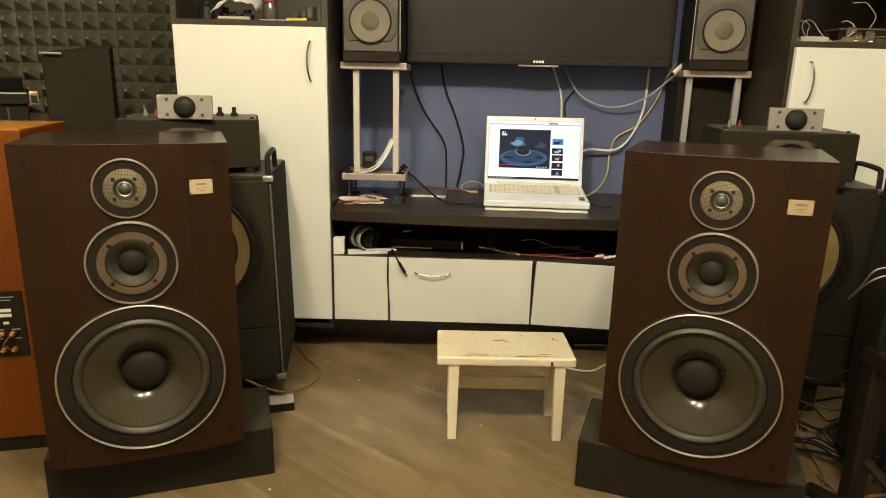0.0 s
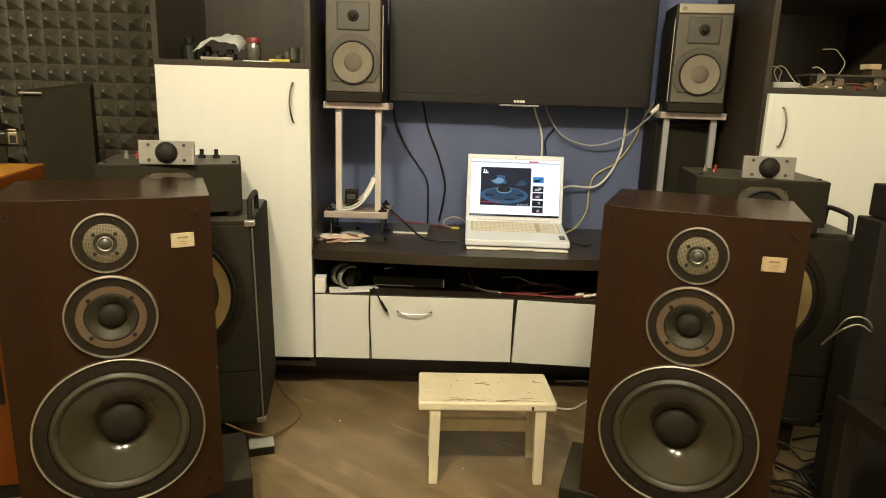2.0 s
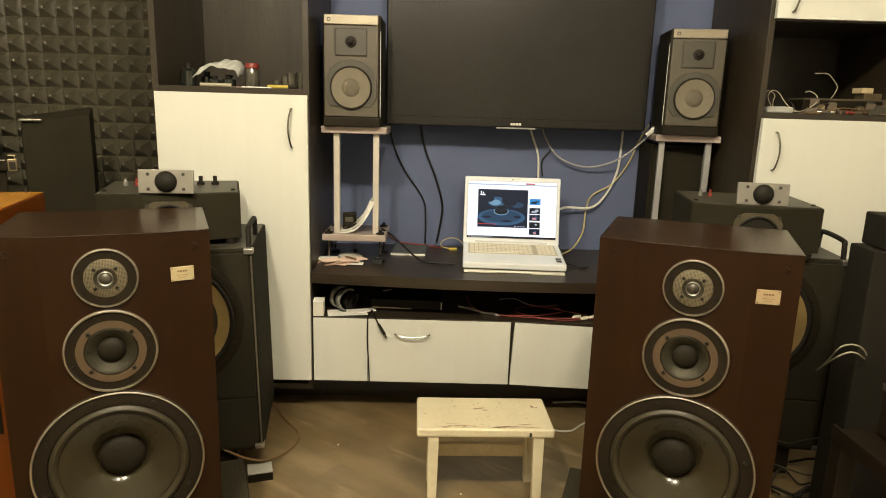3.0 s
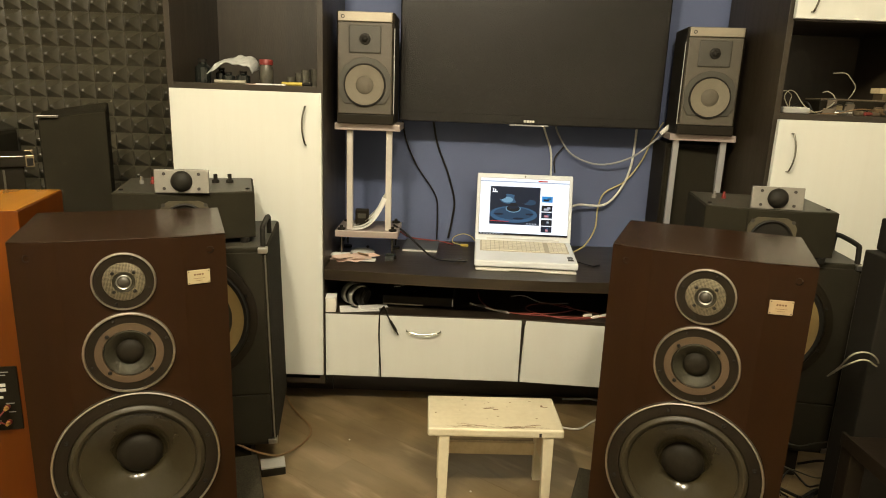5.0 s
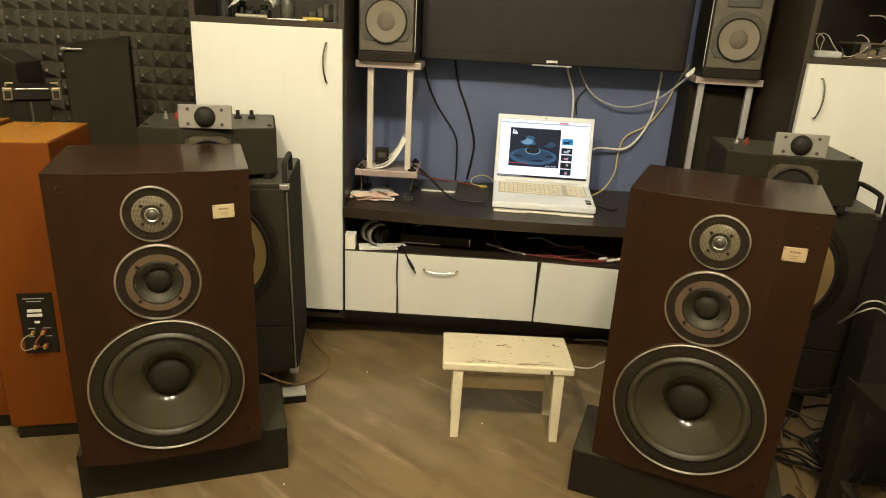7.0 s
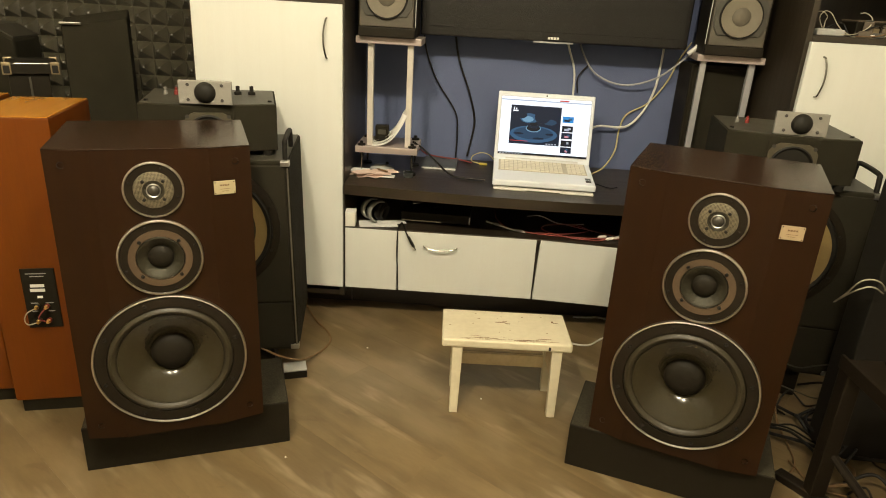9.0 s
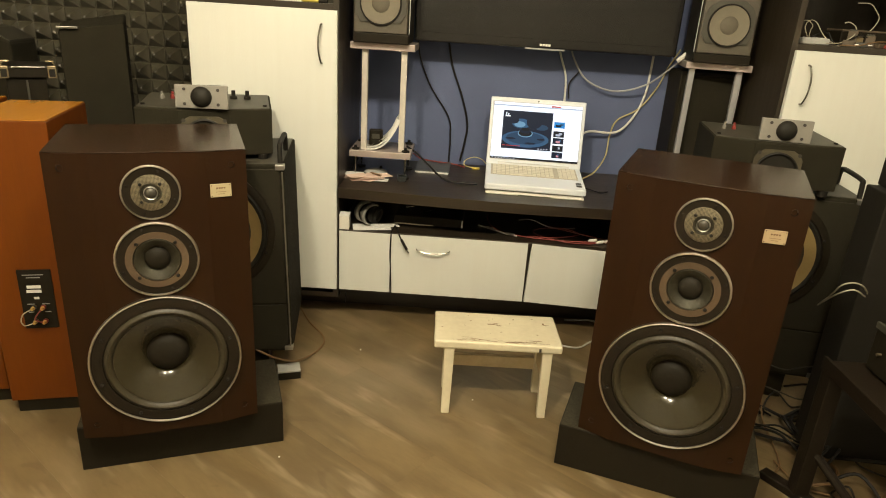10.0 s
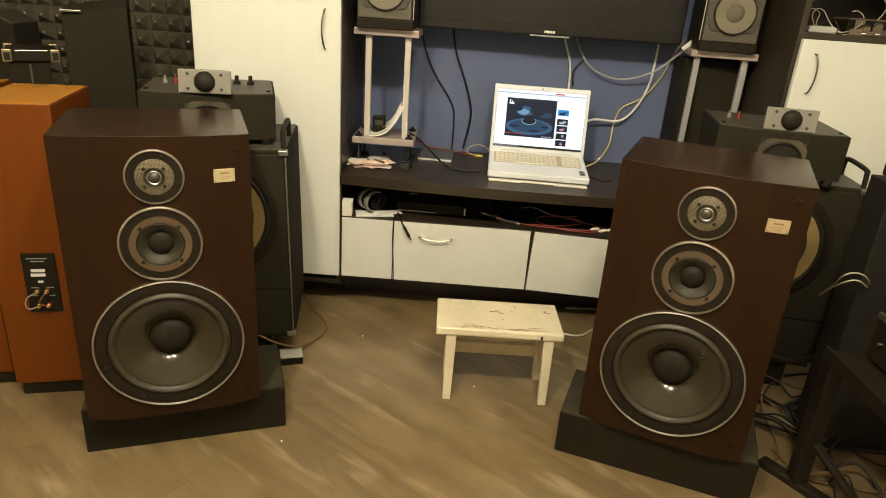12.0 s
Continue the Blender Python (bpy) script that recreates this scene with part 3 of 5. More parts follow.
    screws(4, 0.0775, 0.003, md, 0, zc, -0.0048, radians(20))
    # tweeter
    zc = 0.752
    tw = part("tweeter", lathe([(0.059, -0.001), (0.059, 0.004), (0.042, 0.004), (0.040, 0.002)], 48, m=place_driver(0, zc)), M_PLATE, s, "black tweeter frame", True)
    part("ring", lathe([(0.0622, -0.001), (0.0622, 0.005), (0.0605, 0.007), (0.0588, 0.007), (0.058, 0.004)], 48, m=place_driver(0, zc)), M_RING, tw, "satin silver ring", True)
    part("grille", lathe([(0.042, 0.002), (0.040, 0.0055), (0.030, 0.008), (0.0175, 0.008), (0.0165, 0.005)], 48, m=place_driver(0, zc)), M_MESH, tw, "metal mesh plate", True)
    part("throat", lathe([(0.0225, 0.0079), (0.0220, 0.0086), (0.0185, 0.0086), (0.0150, 0.006)], 40, m=place_driver(0, zc)), M_MESHD, tw, "dark recess round the dome", True)
    part("dome", lathe([(0.0125, 0.004), (0.0122, 0.008), (0.009, 0.0115), (0.005, 0.0135), (0, 0.014)], 32, m=place_driver(0, zc)), M_DOME, tw, "grey dome", True)
    part("dome_rim", lathe([(0.0152, 0.004), (0.0152, 0.0095), (0.0142, 0.0105), (0.0130, 0.0095), (0.0125, 0.005)], 32, m=place_driver(0, zc)), M_ALU, tw, "silver rim", True)
    screws(4, 0.0285, 0.0036, tw, 0, zc, -0.0078, radians(45))
    screws(4, 0.0505, 0.0026, tw, 0, zc, -0.0038, radians(70))
    mb = pose(FACET_X + 0.008, 0.0015, 0.750, 0, 0, math.degrees(math.atan2(facet_depth(0.205), 0.205 - FACET_X)))
    bd = part("badge", box(-0.002, 0.045, -0.003, 0.0, -0.0155, 0.0155, 0.001, m=mb), badge, s, "small champagne metal badge")
    ink = bmesh.new()
    for k in range(4):
        box(0.0113 + 0.0054 * k, 0.0152 + 0.0054 * k, -0.0034, -0.003, 0.0040, 0.0076, bm=ink, m=mb)
    for zz, x0, x1 in ((-0.003, 0.010, 0.033), (-0.008, 0.014, 0.029)):
        box(x0, x1, -0.0033, -0.003, zz - 0.0004, zz + 0.0004, bm=ink, m=mb)
    part("marking", ink, M_CHIP, bd)
    for x in (0.001, 0.042):
        for z in (-0.0125, 0.0125):
            part("rivet", lathe([(0.0013, 0), (0.0010, 0.0008), (0, 0.001)], 8, m=mb @ place_driver(x, z, -0.003)), M_INK, bd)
    for gx in (-0.172, 0.172):
        for gz in (0.808, 0.166):
            part("grille_socket", lathe([(0.0078, 0.0), (0.0076, 0.0012), (0.0062, 0.0012), (0.0055, -0.006), (0, -0.006)], 16, m=place_driver(gx, gz, facet_depth(gx))), M_SOCKET, s, smooth=True)
    return s


def plinth_base(m):
    b = box(-0.252, 0.252, 0.0, 0.242, 0.0, 0.129, 0.003)
    t = thing("speaker_plinth", m, "heavy black board plinth under a floor loudspeaker", "speaker plinth", "plinths")
    part("block", b, M_BLACK, t)
    part("top_sheet", box(-0.249, 0.249, 0.003, 0.239, 0.1285, 0.1298), M_GRIT, t, "speckled grey-black top")
    return t


big_speaker(pose(-0.651, 1.659, 0, 0, 0, 22), M_BADGE)
big_speaker(pose(0.578, 1.700, 0, 0, 0, -22), M_BADGEP)
plinth_base(pose(-0.652, 1.720, 0, 0, 0, 20.3))
plinth_base(pose(0.583, 1.716, 0, 0, 0, -19))


# ---- stage cabinets with small monitors on them ----
def stage_cabinet(m, mir, wx):
    """A black stage bass cabinet with aluminium edges; its outer lower corner at local x = +w."""
    w, d, z0, z1 = 0.25, 0.39, 0.095, 0.708
    s = thing("stage_cabinet", m, "black stage bass cabinet with aluminium edges and yellow cone", "bass cabinet", "pair of stage cabinets")
    part("cabinet_body", box(-w, w, 0.004, d, z0, z1, 0.004), M_CARPET, s)
    part("upper_panel", box(-w + 0.012, w - 0.014, 0.0, 0.008, 0.266, z1 - 0.012, 0.002), M_PANEL, s)
    part("lower_panel", box(-w + 0.012, w - 0.014, 0.0, 0.008, z0 + 0.01, 0.260, 0.002), M_PANEL, s)
    wf = part("woofer", lathe([(0.190, 0), (0.190, 0.006), (0.180, 0.009), (0.168, 0.009), (0.166, 0.004)], 56, m=place_driver(wx, 0.508)), M_PLATE, s, "black woofer frame", True)
    part("surround", lathe([(0.168, 0.004), (0.160, 0.009), (0.150, 0.004)], 56, m=place_driver(wx, 0.508)), M_RUBBER, wf, smooth=True)
    part("cone", lathe([(0.151, 0.004), (0.149, 0.003), (0.118, -0.002), (0.09, -0.003), (0.0, -0.003)], 56, m=place_driver(wx, 0.508, -0.002)), M_YCONE, wf, "kraft yellow paper cone", True)
    screws(8, 0.174, 0.005, wf, wx, 0.508, -0.009, radians(22))
    for sx in (-1, 1):
        x = sx * (w - 0.005)
        part("edge_strip", box(x - 0.0030, x + 0.001, -0.003, 0.006, z0 + 0.02, z1 - 0.02, 0.001), M_STRIP, s, "aluminium edge strip")
        for z in (z0 + 0.011, z1 - 0.008):
            part("corner_bracket", box(x - 0.02 if sx > 0 else x - 0.006, x + 0.006 if sx > 0 else x + 0.02, -0.005, 0.022, z - 0.006, z + 0.0095, 0.002), M_ALU, s, "pale corner bracket")
    part("top_sheet", box(-w + 0.006, w - 0.006, 0.01, d - 0.005, z1, z1 + 0.003, 0.001), M_MONTOP, s, "dark grey top")
    x = mir
    part("handle", tube([(x, 0.02, z1), (x, 0.024, z1 + 0.040), (x, 0.04, z1 + 0.055), (x, 0.17, z1 + 0.058), (x, 0.19, z1 + 0.042), (x, 0.195, z1)], 0.0075, 10, 5), M_RUBBER, s, "black carry handle", True)
    return s


ML, MR = pose(-0.715, 2.095, 0, 0, -1.3, 9.5), pose(0.996, 2.235, 0, 0, 0, -8)
stage_cabinet(ML, 0.238, 0.026)
stage_cabinet(MR, 0.235, 0.0)
for m0 in (ML, MR):
    for x, y in ((0.12, 0.02), (-0.19, 0.02), (0.12, 0.26), (-0.19, 0.26)):
        b = thing("foot_block", m0 @ pose(x, y, 0), "dark wooden block under the stage cabinet", "foot block", "blocks under the stage cabinets")
        part("block", box(-0.05, 0.05, 0, 0.08, 0, 0.0945, 0.002), M_BLACK, b)
b = thing("spare_block", pose(-0.489, 2.149, 0, 0, 0, 18), "low dark block with grey top beside the stage cabinet", "block")
part("block", box(-0.036, 0.036, -0.028, 0.028, 0, 0.026, 0.002), M_BLACK, b)
part("top_board", box(-0.036, 0.036, -0.028, 0.028, 0.026, 0.031, 0.001), M_GREYTOP, b)


def monitor_box(m, fw, bw, d):
    """A small black wedge-sided box with a square-framed driver in front, controls on top."""
    z0, z1 = 0.730, 0.862
    s = thing("monitor_speaker", m, "small black monitor loudspeaker lying on the stage cabinet", "monitor speaker", "pair of small monitors")
    part("cabinet_body", prism([(-fw, 0.022), (-0.072, 0), (0.072, 0), (fw, 0.022), (bw, d), (-bw, d)], z0, z1, 0.003), M_CARPET, s)
    for x in (-fw + 0.03, fw - 0.03):
        for y in (0.03, d - 0.04):
            part("foot", lathe([(0, 0), (0.014, 0), (0.016, 0.0185), (0, 0.0185)], 14, m=pose(x, y, 0.7118)), M_RUBBER, s)
    part("front_panel", box(-0.070, 0.070, -0.003, 0.001, z0 + 0.008, z1 - 0.004, 0.001), M_CARPET, s)
    part("top_sheet", prism([(-fw + 0.006, 0.027), (-0.071, 0.004), (0.071, 0.004), (fw - 0.006, 0.027), (bw - 0.006, d - 0.006), (-bw + 0.006, d - 0.006)], z1, z1 + 0.002), M_MONTOP, s, "dark grey top")
    fl = part("driver", lathe([(0.060, 0), (0.060, 0.004), (0.056, 0.006), (0.050, 0.001), (0.03, 0.001), (0.0, 0.003)], 40, m=place_driver(0, z1 - 0.086, -0.0065)), M_RUBBER, s, "black round driver", True)
    part("flange", prism([(0.066 * max(-1, min(1, 1.18 * math.cos(radians(a)))), 0.066 * max(-1, min(1, 1.18 * math.sin(radians(a))))) for a in range(0, 360, 10)], 0, 0.0035, m=place_driver(0, z1 - 0.086, -0.003)), M_FRAME, fl, "worn metal driver frame")
    for x in (-0.055, 0.055):
        for z in (-0.055, 0.055):
            part("frame_hole", lathe([(0.0055, 0), (0.0055, 0.0008), (0, 0.0008)], 10, m=place_driver(x, z1 - 0.086 + z, -0.0066)), M_INK, fl)
    for x, mt in ((-fw * 0.70, M_HORN), (-fw * 0.54, M_RED)):
        part("terminal", lathe([(0.0065, 0), (0.0065, 0.010), (0.004, 0.012), (0.004, 0.021), (0, 0.022)], 14, m=pose(x, 0.18, z1 + 0.002)), mt, s, smooth=True)
    for x in (0.40, 0.62):
        part("knob", lathe([(0.011, 0), (0.011, 0.008), (0.006, 0.011), (0.006, 0.026), (0, 0.027)], 14, m=pose(fw * x, 0.2, z1 + 0.002)), M_RUBBER, s, smooth=True)
    for x in (-0.9, 0.9):
        part("screw", lathe([(0.006, 0), (0.006, 0.004), (0, 0.005)], 10, m=pose(fw * x, 0.06, z1 + 0.002)), M_RUBBER, s)
    return s


monitor_box(pose(-0.705, 2.125, 0, 0, 0, 17), 0.186, 0.184, 0.31)
monitor_box(pose(0.955, 2.205, 0, 0, 0, -10), 0.182, 0.182, 0.31)


def horn_pod(m):
    """A small tweeter pod: a cast plate with a round black dome on a black wedge housing."""
    s = thing("tweeter_pod", m, "grey metal tweeter pod with black dome on the monitor", "tweeter pod", "pair of tweeter pods")
    part("plate", box(-0.071, 0.071, -0.006, 0.006, 0.0, 0.064, 0.002), M_HORN, s, "grey cast plate")
    part("housing", prism([(-0.06, 0.006), (0.07, 0.006), (0.05, 0.09), (-0.03, 0.09)], 0.002, 0.06, 0.003), M_BLACK, s)
    part("dome", lathe([(0.0285, 0), (0.028, 0.004), (0.023, 0.012), (0.012, 0.018), (0, 0.0195)], 32, m=place_driver(0, 0.032, -0.006)), M_RUBBER, s, "black foam dome", True)
    for x in (-0.045, 0.045):
        for z in (0.012, 0.052):
            part("screw", lathe([(0.0045, 0), (0.0045, 0.002), (0, 0.0025)], 10, m=place_driver(x, z, -0.006)), M_INK, s)
    return s


horn_pod(pose(-0.706, 2.118, 0.865, -4, 0, 9))
horn_pod(pose(0.963, 2.213, 0.865, -4, 0, -8))


# ---- speaker stands and bookshelf speakers on the bench ----
def speaker_stand(m, post, label, px=(-0.065, 0.077)):
    zt, zb, z0 = 1.015, 0.625, 0.545
    s = thing("speaker_stand", m, label, "speaker stand", "pair of stands")
    part("top_plate", box(-0.116, 0.116, 0, 0.2, zt, zt + 0.024, 0.002), M_STAND, s)
    part("base_plate", box(-0.116, 0.116, 0, 0.2, zb, zb + 0.024, 0.002), M_STAND, s)
    for x in px:
        part("post", box(x - 0.0108, x + 0.0108, 0.02, 0.042, zb + 0.024, zt, 0.002), post, s)
    for x in (-0.095, 0.095):
        for y in (0.02, 0.18):
            sp = part("spike", lathe([(0, 0.006), (0.0035, 0.022), (0.0045, 0.08)], 12, m=pose(x, y, z0)), M_CHROME, s)
            part("knob", lathe([(0.015, 0), (0.015, 0.006), (0.006, 0.008), (0.006, 0.016), (0, 0.017)], 16, m=pose(x, y, zb + 0.024)), M_RUBBER, s)
            part("puck", lathe([(0, 0), (0.017, 0), (0.017, 0.006), (0, 0.006)], 16, m=pose(x, y, z0 + 0.0005)), M_RUBBER, s)
    return s


speaker_stand(pose(-0.274, 2.70, 0), M_POST, "low silver and white speaker stand on spikes")
speaker_stand(pose(0.952, 2.79, 0, 0, 0, -9), M_POSTG, "low silver and grey speaker stand on spikes", (-0.088, 0.080))


def bookshelf_speaker(m, lit_edge):
    s = thing("bookshelf_speaker", m, "grey two-way bookshelf loudspeaker with pale cone on a stand", "bookshelf speaker", "pair of bookshelf speakers")
    h, w, d = 0.372, 0.093, 0.21
    part("cabinet_body", box(-w - 0.006, w + 0.008, 0.012, d, 0, h + 0.002, 0.006), M_BLACK, s)
    part("baffle", box(-w, w, 0.0, 0.014, 0.034, h - 0.034, 0.003), M_GREYSP, s, "matt grey baffle")
    part("base_strip", box(-w - 0.004, w + 0.006, 0.003, 0.014, 0.0, 0.033, 0.003), M_BLACK, s)
    part("top_strip", box(-w, w, -0.003, 0.014, h - 0.033, h, 0.003), M_CHAMP, s, "champagne metal strip")
    part("key_mark", lathe([(0.0065, 0), (0.0065, 0.001), (0.004, 0.001), (0.0035, -0.001), (0, -0.001)], 16, m=place_driver(-w + 0.018, h - 0.017, -0.0035)), M_INK, s)
    # A thin pale tube draws the highlight along one cabinet edge.
    part("edge_highlight", tube([(lit_edge * (w + 0.007), 0.012, 0.036), (lit_edge * (w + 0.007), 0.012, h - 0.05)], 0.0016, 8, 1), M_GREYTOP, s)
    tw = part("tweeter_plate", box(-0.055, 0.055, -0.0035, 0.0, 0.238, 0.328, 0.003), M_GREYD, s)
    part("dome", lathe([(0.019, 0), (0.018, 0.004), (0.013, 0.006), (0.010, 0.006), (0.009, 0.011), (0.005, 0.014), (0, 0.015)], 28, m=place_driver(0.0, 0.284, -0.0035)), M_RUBBER, tw, "black dome", True)
    oc = [(0.094 * math.cos(radians(a)), 0.094 * math.sin(radians(a))) for a in (20, 42, 65, 90, 115, 138, 160, 200, 222, 318, 340)]
    oc = [(max(-0.089, min(0.089, x)), max(-0.078, y)) for x, y in oc]
    wf = part("woofer_flange", prism(oc, 0, 0.005, 0.001, m=place_driver(0, 0.132)), M_GREYD, s)
    part("surround", lathe([(0.073, 0.005), (0.0715, 0.0105), (0.069, 0.0105), (0.0665, 0.0085)], 48, m=place_driver(0, 0.132)), M_RUBBER, wf, smooth=True)
    part("cone", lathe([(0.0670, 0.0092), (0.062, 0.0088), (0.045, 0.0066), (0.03, 0.0056)], 48, m=place_driver(0, 0.132)), M_PAPERC, wf, "pale paper cone", True)
    part("dust_cap", lathe([(0.031, 0.0055), (0.026, 0.0085), (0.014, 0.011), (0, 0.012)], 32, m=place_driver(0, 0.132)), M_PAPERD, wf, "brownish dust cap", True)
    return s


sb = thing("black_subwoofer", pose(0.965, 2.875, 0.5455), "plain black box loudspeaker behind the stand on the bench", "subwoofer")
part("cabinet_body", box(-0.118, 0.118, 0, 0.155, 0.006, 0.455, 0.004), M_BLACK, sb)
part("front_cloth", box(-0.108, 0.108, -0.006, 0.001, 0.02, 0.44, 0.003), M_CARPET, sb)
for x in (-0.09, 0.09):
    for y in (0.03, 0.13):
        part("foot", lathe([(0, 0), (0.012, 0), (0.012, 0.006), (0, 0.006)], 12, m=pose(x, y, 0)), M_RUBBER, sb)

bookshelf_speaker(pose(-0.280, 2.672, 1.0395), 1)
bookshelf_speaker(pose(0.944, 2.758, 1.0395, 0, 0, -7), -1)


# ---- laptop ----
lap = thing("laptop", pose(0.3085, 2.597, 0.5458, 0, 0, -2.6), "open white laptop showing a video page on the bench", "laptop")
LB = pose(0, 0, 0.012, 5.5, 0, 0)
part("cooling_pad", add(box(-0.18, 0.18, -0.004, 0.22, 0.0, 0.007, 0.003), add(box(-0.178, -0.06, -0.012, 0, 0, 0.007, 0.002), box(0.06, 0.178, -0.012, 0, 0, 0.007, 0.002))), M_WPLAST, lap)
base = part("base", prism([(-0.185, 0.0), (0.185, 0.0), (0.185, 0.243), (-0.185, 0.243)], 0.0, 0.024, 0.005, m=LB), M_LAPTOP, lap)
part("keyboard_deck", box(-0.165, 0.165, 0.105, 0.228, 0.024, 0.0248, m=LB), M_DECK, base)
part("touchpad", box(-0.075, 0.015, 0.02, 0.085, 0.024, 0.0244, m=LB), M_LAPTOP, base)
for r in range(6):
    for c in range(19):
        if c == 14 or (r == 0 and 4 <= c < 9):
            continue
        x, y = -0.158 + c * 0.0168, 0.112 + r * 0.0188
        k = part("key", box(x, x + 0.0142, y, y + 0.0155, 0.0248, 0.0275, m=LB), M_KEY, base)
part("key", box(-0.158 + 4 * 0.0168, -0.158 + 9 * 0.0168 - 0.0026, 0.112, 0.1275, 0.0248, 0.0275, m=LB), M_KEY, base)
for x, mt in ((0.152, M_INK), (0.152, M_BOOKG)):
    y = 0.03 if mt is M_INK else 0.055
    part("sticker", box(x, x + 0.02, y, y + 0.02, 0.024, 0.0245, m=LB), mt, base)
LL = LB @ pose(0, 0.238, 0.022, -14 - 5.5, 0, 0)     # lid: local x, z up, facing -y
lid = part("lid", box(-0.186, 0.186, 0.0, 0.012, 0.0, 0.262, 0.004, m=LL), M_LAPTOP, lap)
part("hinge_bar", lathe([(0, -0.14), (0.008, -0.14), (0.008, 0.14), (0, 0.14)], 16, m=LB @ pose(0, 0.238, 0.024, 0, 90, 0)), M_BEZEL, lid)
part("webcam", lathe([(0.003, 0), (0.003, 0.001), (0, 0.001)], 12, m=LL @ place_driver(0, 0.2525, -0.0005)), M_INK, lid)


def screen_patch(name, x0, x1, z0, z1, lay, material, label=""):
    return part(name, box(x0, x1, -0.0006 - 0.0004 * lay, 0.0, z0, z1, m=LL), material, lid, label)


W, Z0, Z1 = 0.172, 0.022, 0.243
SCR = glow("screen_white", (0.88, 0.92, 1.0), 1.2)
SCRG = glow("screen_grey", (0.55, 0.62, 0.75), 0.8)
SCRN = glow("screen_navy", (0.004, 0.013, 0.036), 0.8)
SCRB = glow("screen_blue", (0.035, 0.125, 0.26), 0.8)
SCRL = glow("screen_pale_blue", (0.20, 0.42, 0.62), 0.8)
SCRT = glow("screen_teal", (0.018, 0.065, 0.14), 0.8)
SCRK = glow("screen_black", (0.004, 0.006, 0.012), 0.8)
SCRR = glow("screen_red", (0.65, 0.06, 0.05), 0.8)
SCRC = glow("screen_cyan", (0.03, 0.30, 0.75), 0.9)
SCRP = glow("screen_pink", (0.75, 0.35, 0.40), 0.8)
part("bezel", box(-W - 0.003, W + 0.003, -0.0006, 0.0, Z0 - 0.003, Z1 + 0.003, m=LL), M_BEZEL, lid)
screen_patch("screen", -W, W, Z0, Z1, 1, SCR, "bright white web page")
screen_patch("task_bar", -W, W, Z0, Z0 + 0.008, 2, SCRK)
for k in range(8):
    screen_patch("icon", -W + 0.006 + 0.012 * k, -W + 0.012 + 0.012 * k, Z0 + 0.002, Z0 + 0.006, 3, SCRG)
screen_patch("tool_bar", -W, W, Z1 - 0.014, Z1 - 0.010, 2, SCRG)
screen_patch("button", 0.052, 0.087, Z1 - 0.009, Z1 - 0.004, 2, SCRR)
VX0, VX1, VZ0, VZ1 = -0.133, 0.061, 0.064, 0.212
screen_patch("video", VX0, VX1, VZ0, VZ1, 2, SCRN, "dark blue video of a loudspeaker cone")


def disc(name, cx, cz, rx, rz, lay, material, a0=0, a1=360):
    cz, rz = VZ0 + (cz - 0.070) * 1.11, rz * 1.11
    pts = [(cx + rx * math.cos(radians(a0 + (a1 - a0) * k / 28)), cz + rz * math.sin(radians(a0 + (a1 - a0) * k / 28))) for k in range(28 + (a1 - a0 < 360))]
    return part(name, prism(pts, 0, 0.0006 + 0.0004 * lay, m=LL @ FRONT), material, lid)


disc("video_shape", -0.040, 0.106, 0.092, 0.029, 3, SCRB)
disc("video_shape", -0.040, 0.109, 0.076, 0.022, 4, SCRT)
disc("video_shape", -0.060, 0.160, 0.036, 0.017, 3, SCRB)
disc("video_shape", -0.066, 0.157, 0.022, 0.010, 4, SCRL)
disc("video_shape", -0.090, 0.170, 0.020, 0.012, 5, SCRN)
disc("video_shape", -0.010, 0.166, 0.030, 0.022, 5, SCRN)
disc("video_shape", 0.020, 0.150, 0.026, 0.010, 4, SCRT)
disc("video_shape", -0.042, 0.126, 0.029, 0.0135, 6, SCRL)
disc("video_shape", -0.042, 0.127, 0.026, 0.0115, 7, SCRK)
disc("video_shape", -0.042, 0.136, 0.022, 0.0105, 8, SCRN)
disc("video_shape", -0.042, 0.140, 0.016, 0.0055, 9, SCRK)
for x, z, r in ((-0.098, 0.106, 0.020), (0.022, 0.108, 0.016), (-0.02, 0.092, 0.022)):
    disc("video_shape", x, z, r, 0.0035, 6, SCRN)
screen_patch("video_mark", VX0 + 0.008, VX0 + 0.028, VZ1 - 0.024, VZ1 - 0.019, 3, SCR)
screen_patch("video_mark", VX0 + 0.010, VX0 + 0.014, VZ1 - 0.018, VZ1 - 0.008, 3, SCR)
screen_patch("video_mark", VX0 + 0.018, VX0 + 0.022, VZ1 - 0.018, VZ1 - 0.011, 3, SCR)
screen_patch("progress_bar", VX0 + 0.004, VX0 + 0.075, VZ0 + 0.011, VZ0 + 0.013, 9, SCRR)
for k in range(4):
    screen_patch("video_control", VX1 - 0.050 + 0.011 * k, VX1 - 0.044 + 0.011 * k, VZ0 + 0.003, VZ0 + 0.007, 9, SCRG)
for k, (a, c) in enumerate(((SCRC, SCRK), (SCRK, SCRG), (SCRN, SCRP), (SCRK, SCRN), (SCRN, SCRP))):
    z = (0.156, 0.1205, 0.094, 0.065, 0.039)[k]
    screen_patch("thumbnail", 0.068, 0.110, z, z + 0.023, 2, a)
    screen_patch("thumbnail_detail", 0.074 + 0.003 * k, 0.096, z + 0.004, z + 0.012, 3, c)
    screen_patch("thumbnail_detail", 0.090, 0.104 - 0.002 * k, z + 0.009, z + 0.017, 3, SCRG if k % 2 else SCRB)

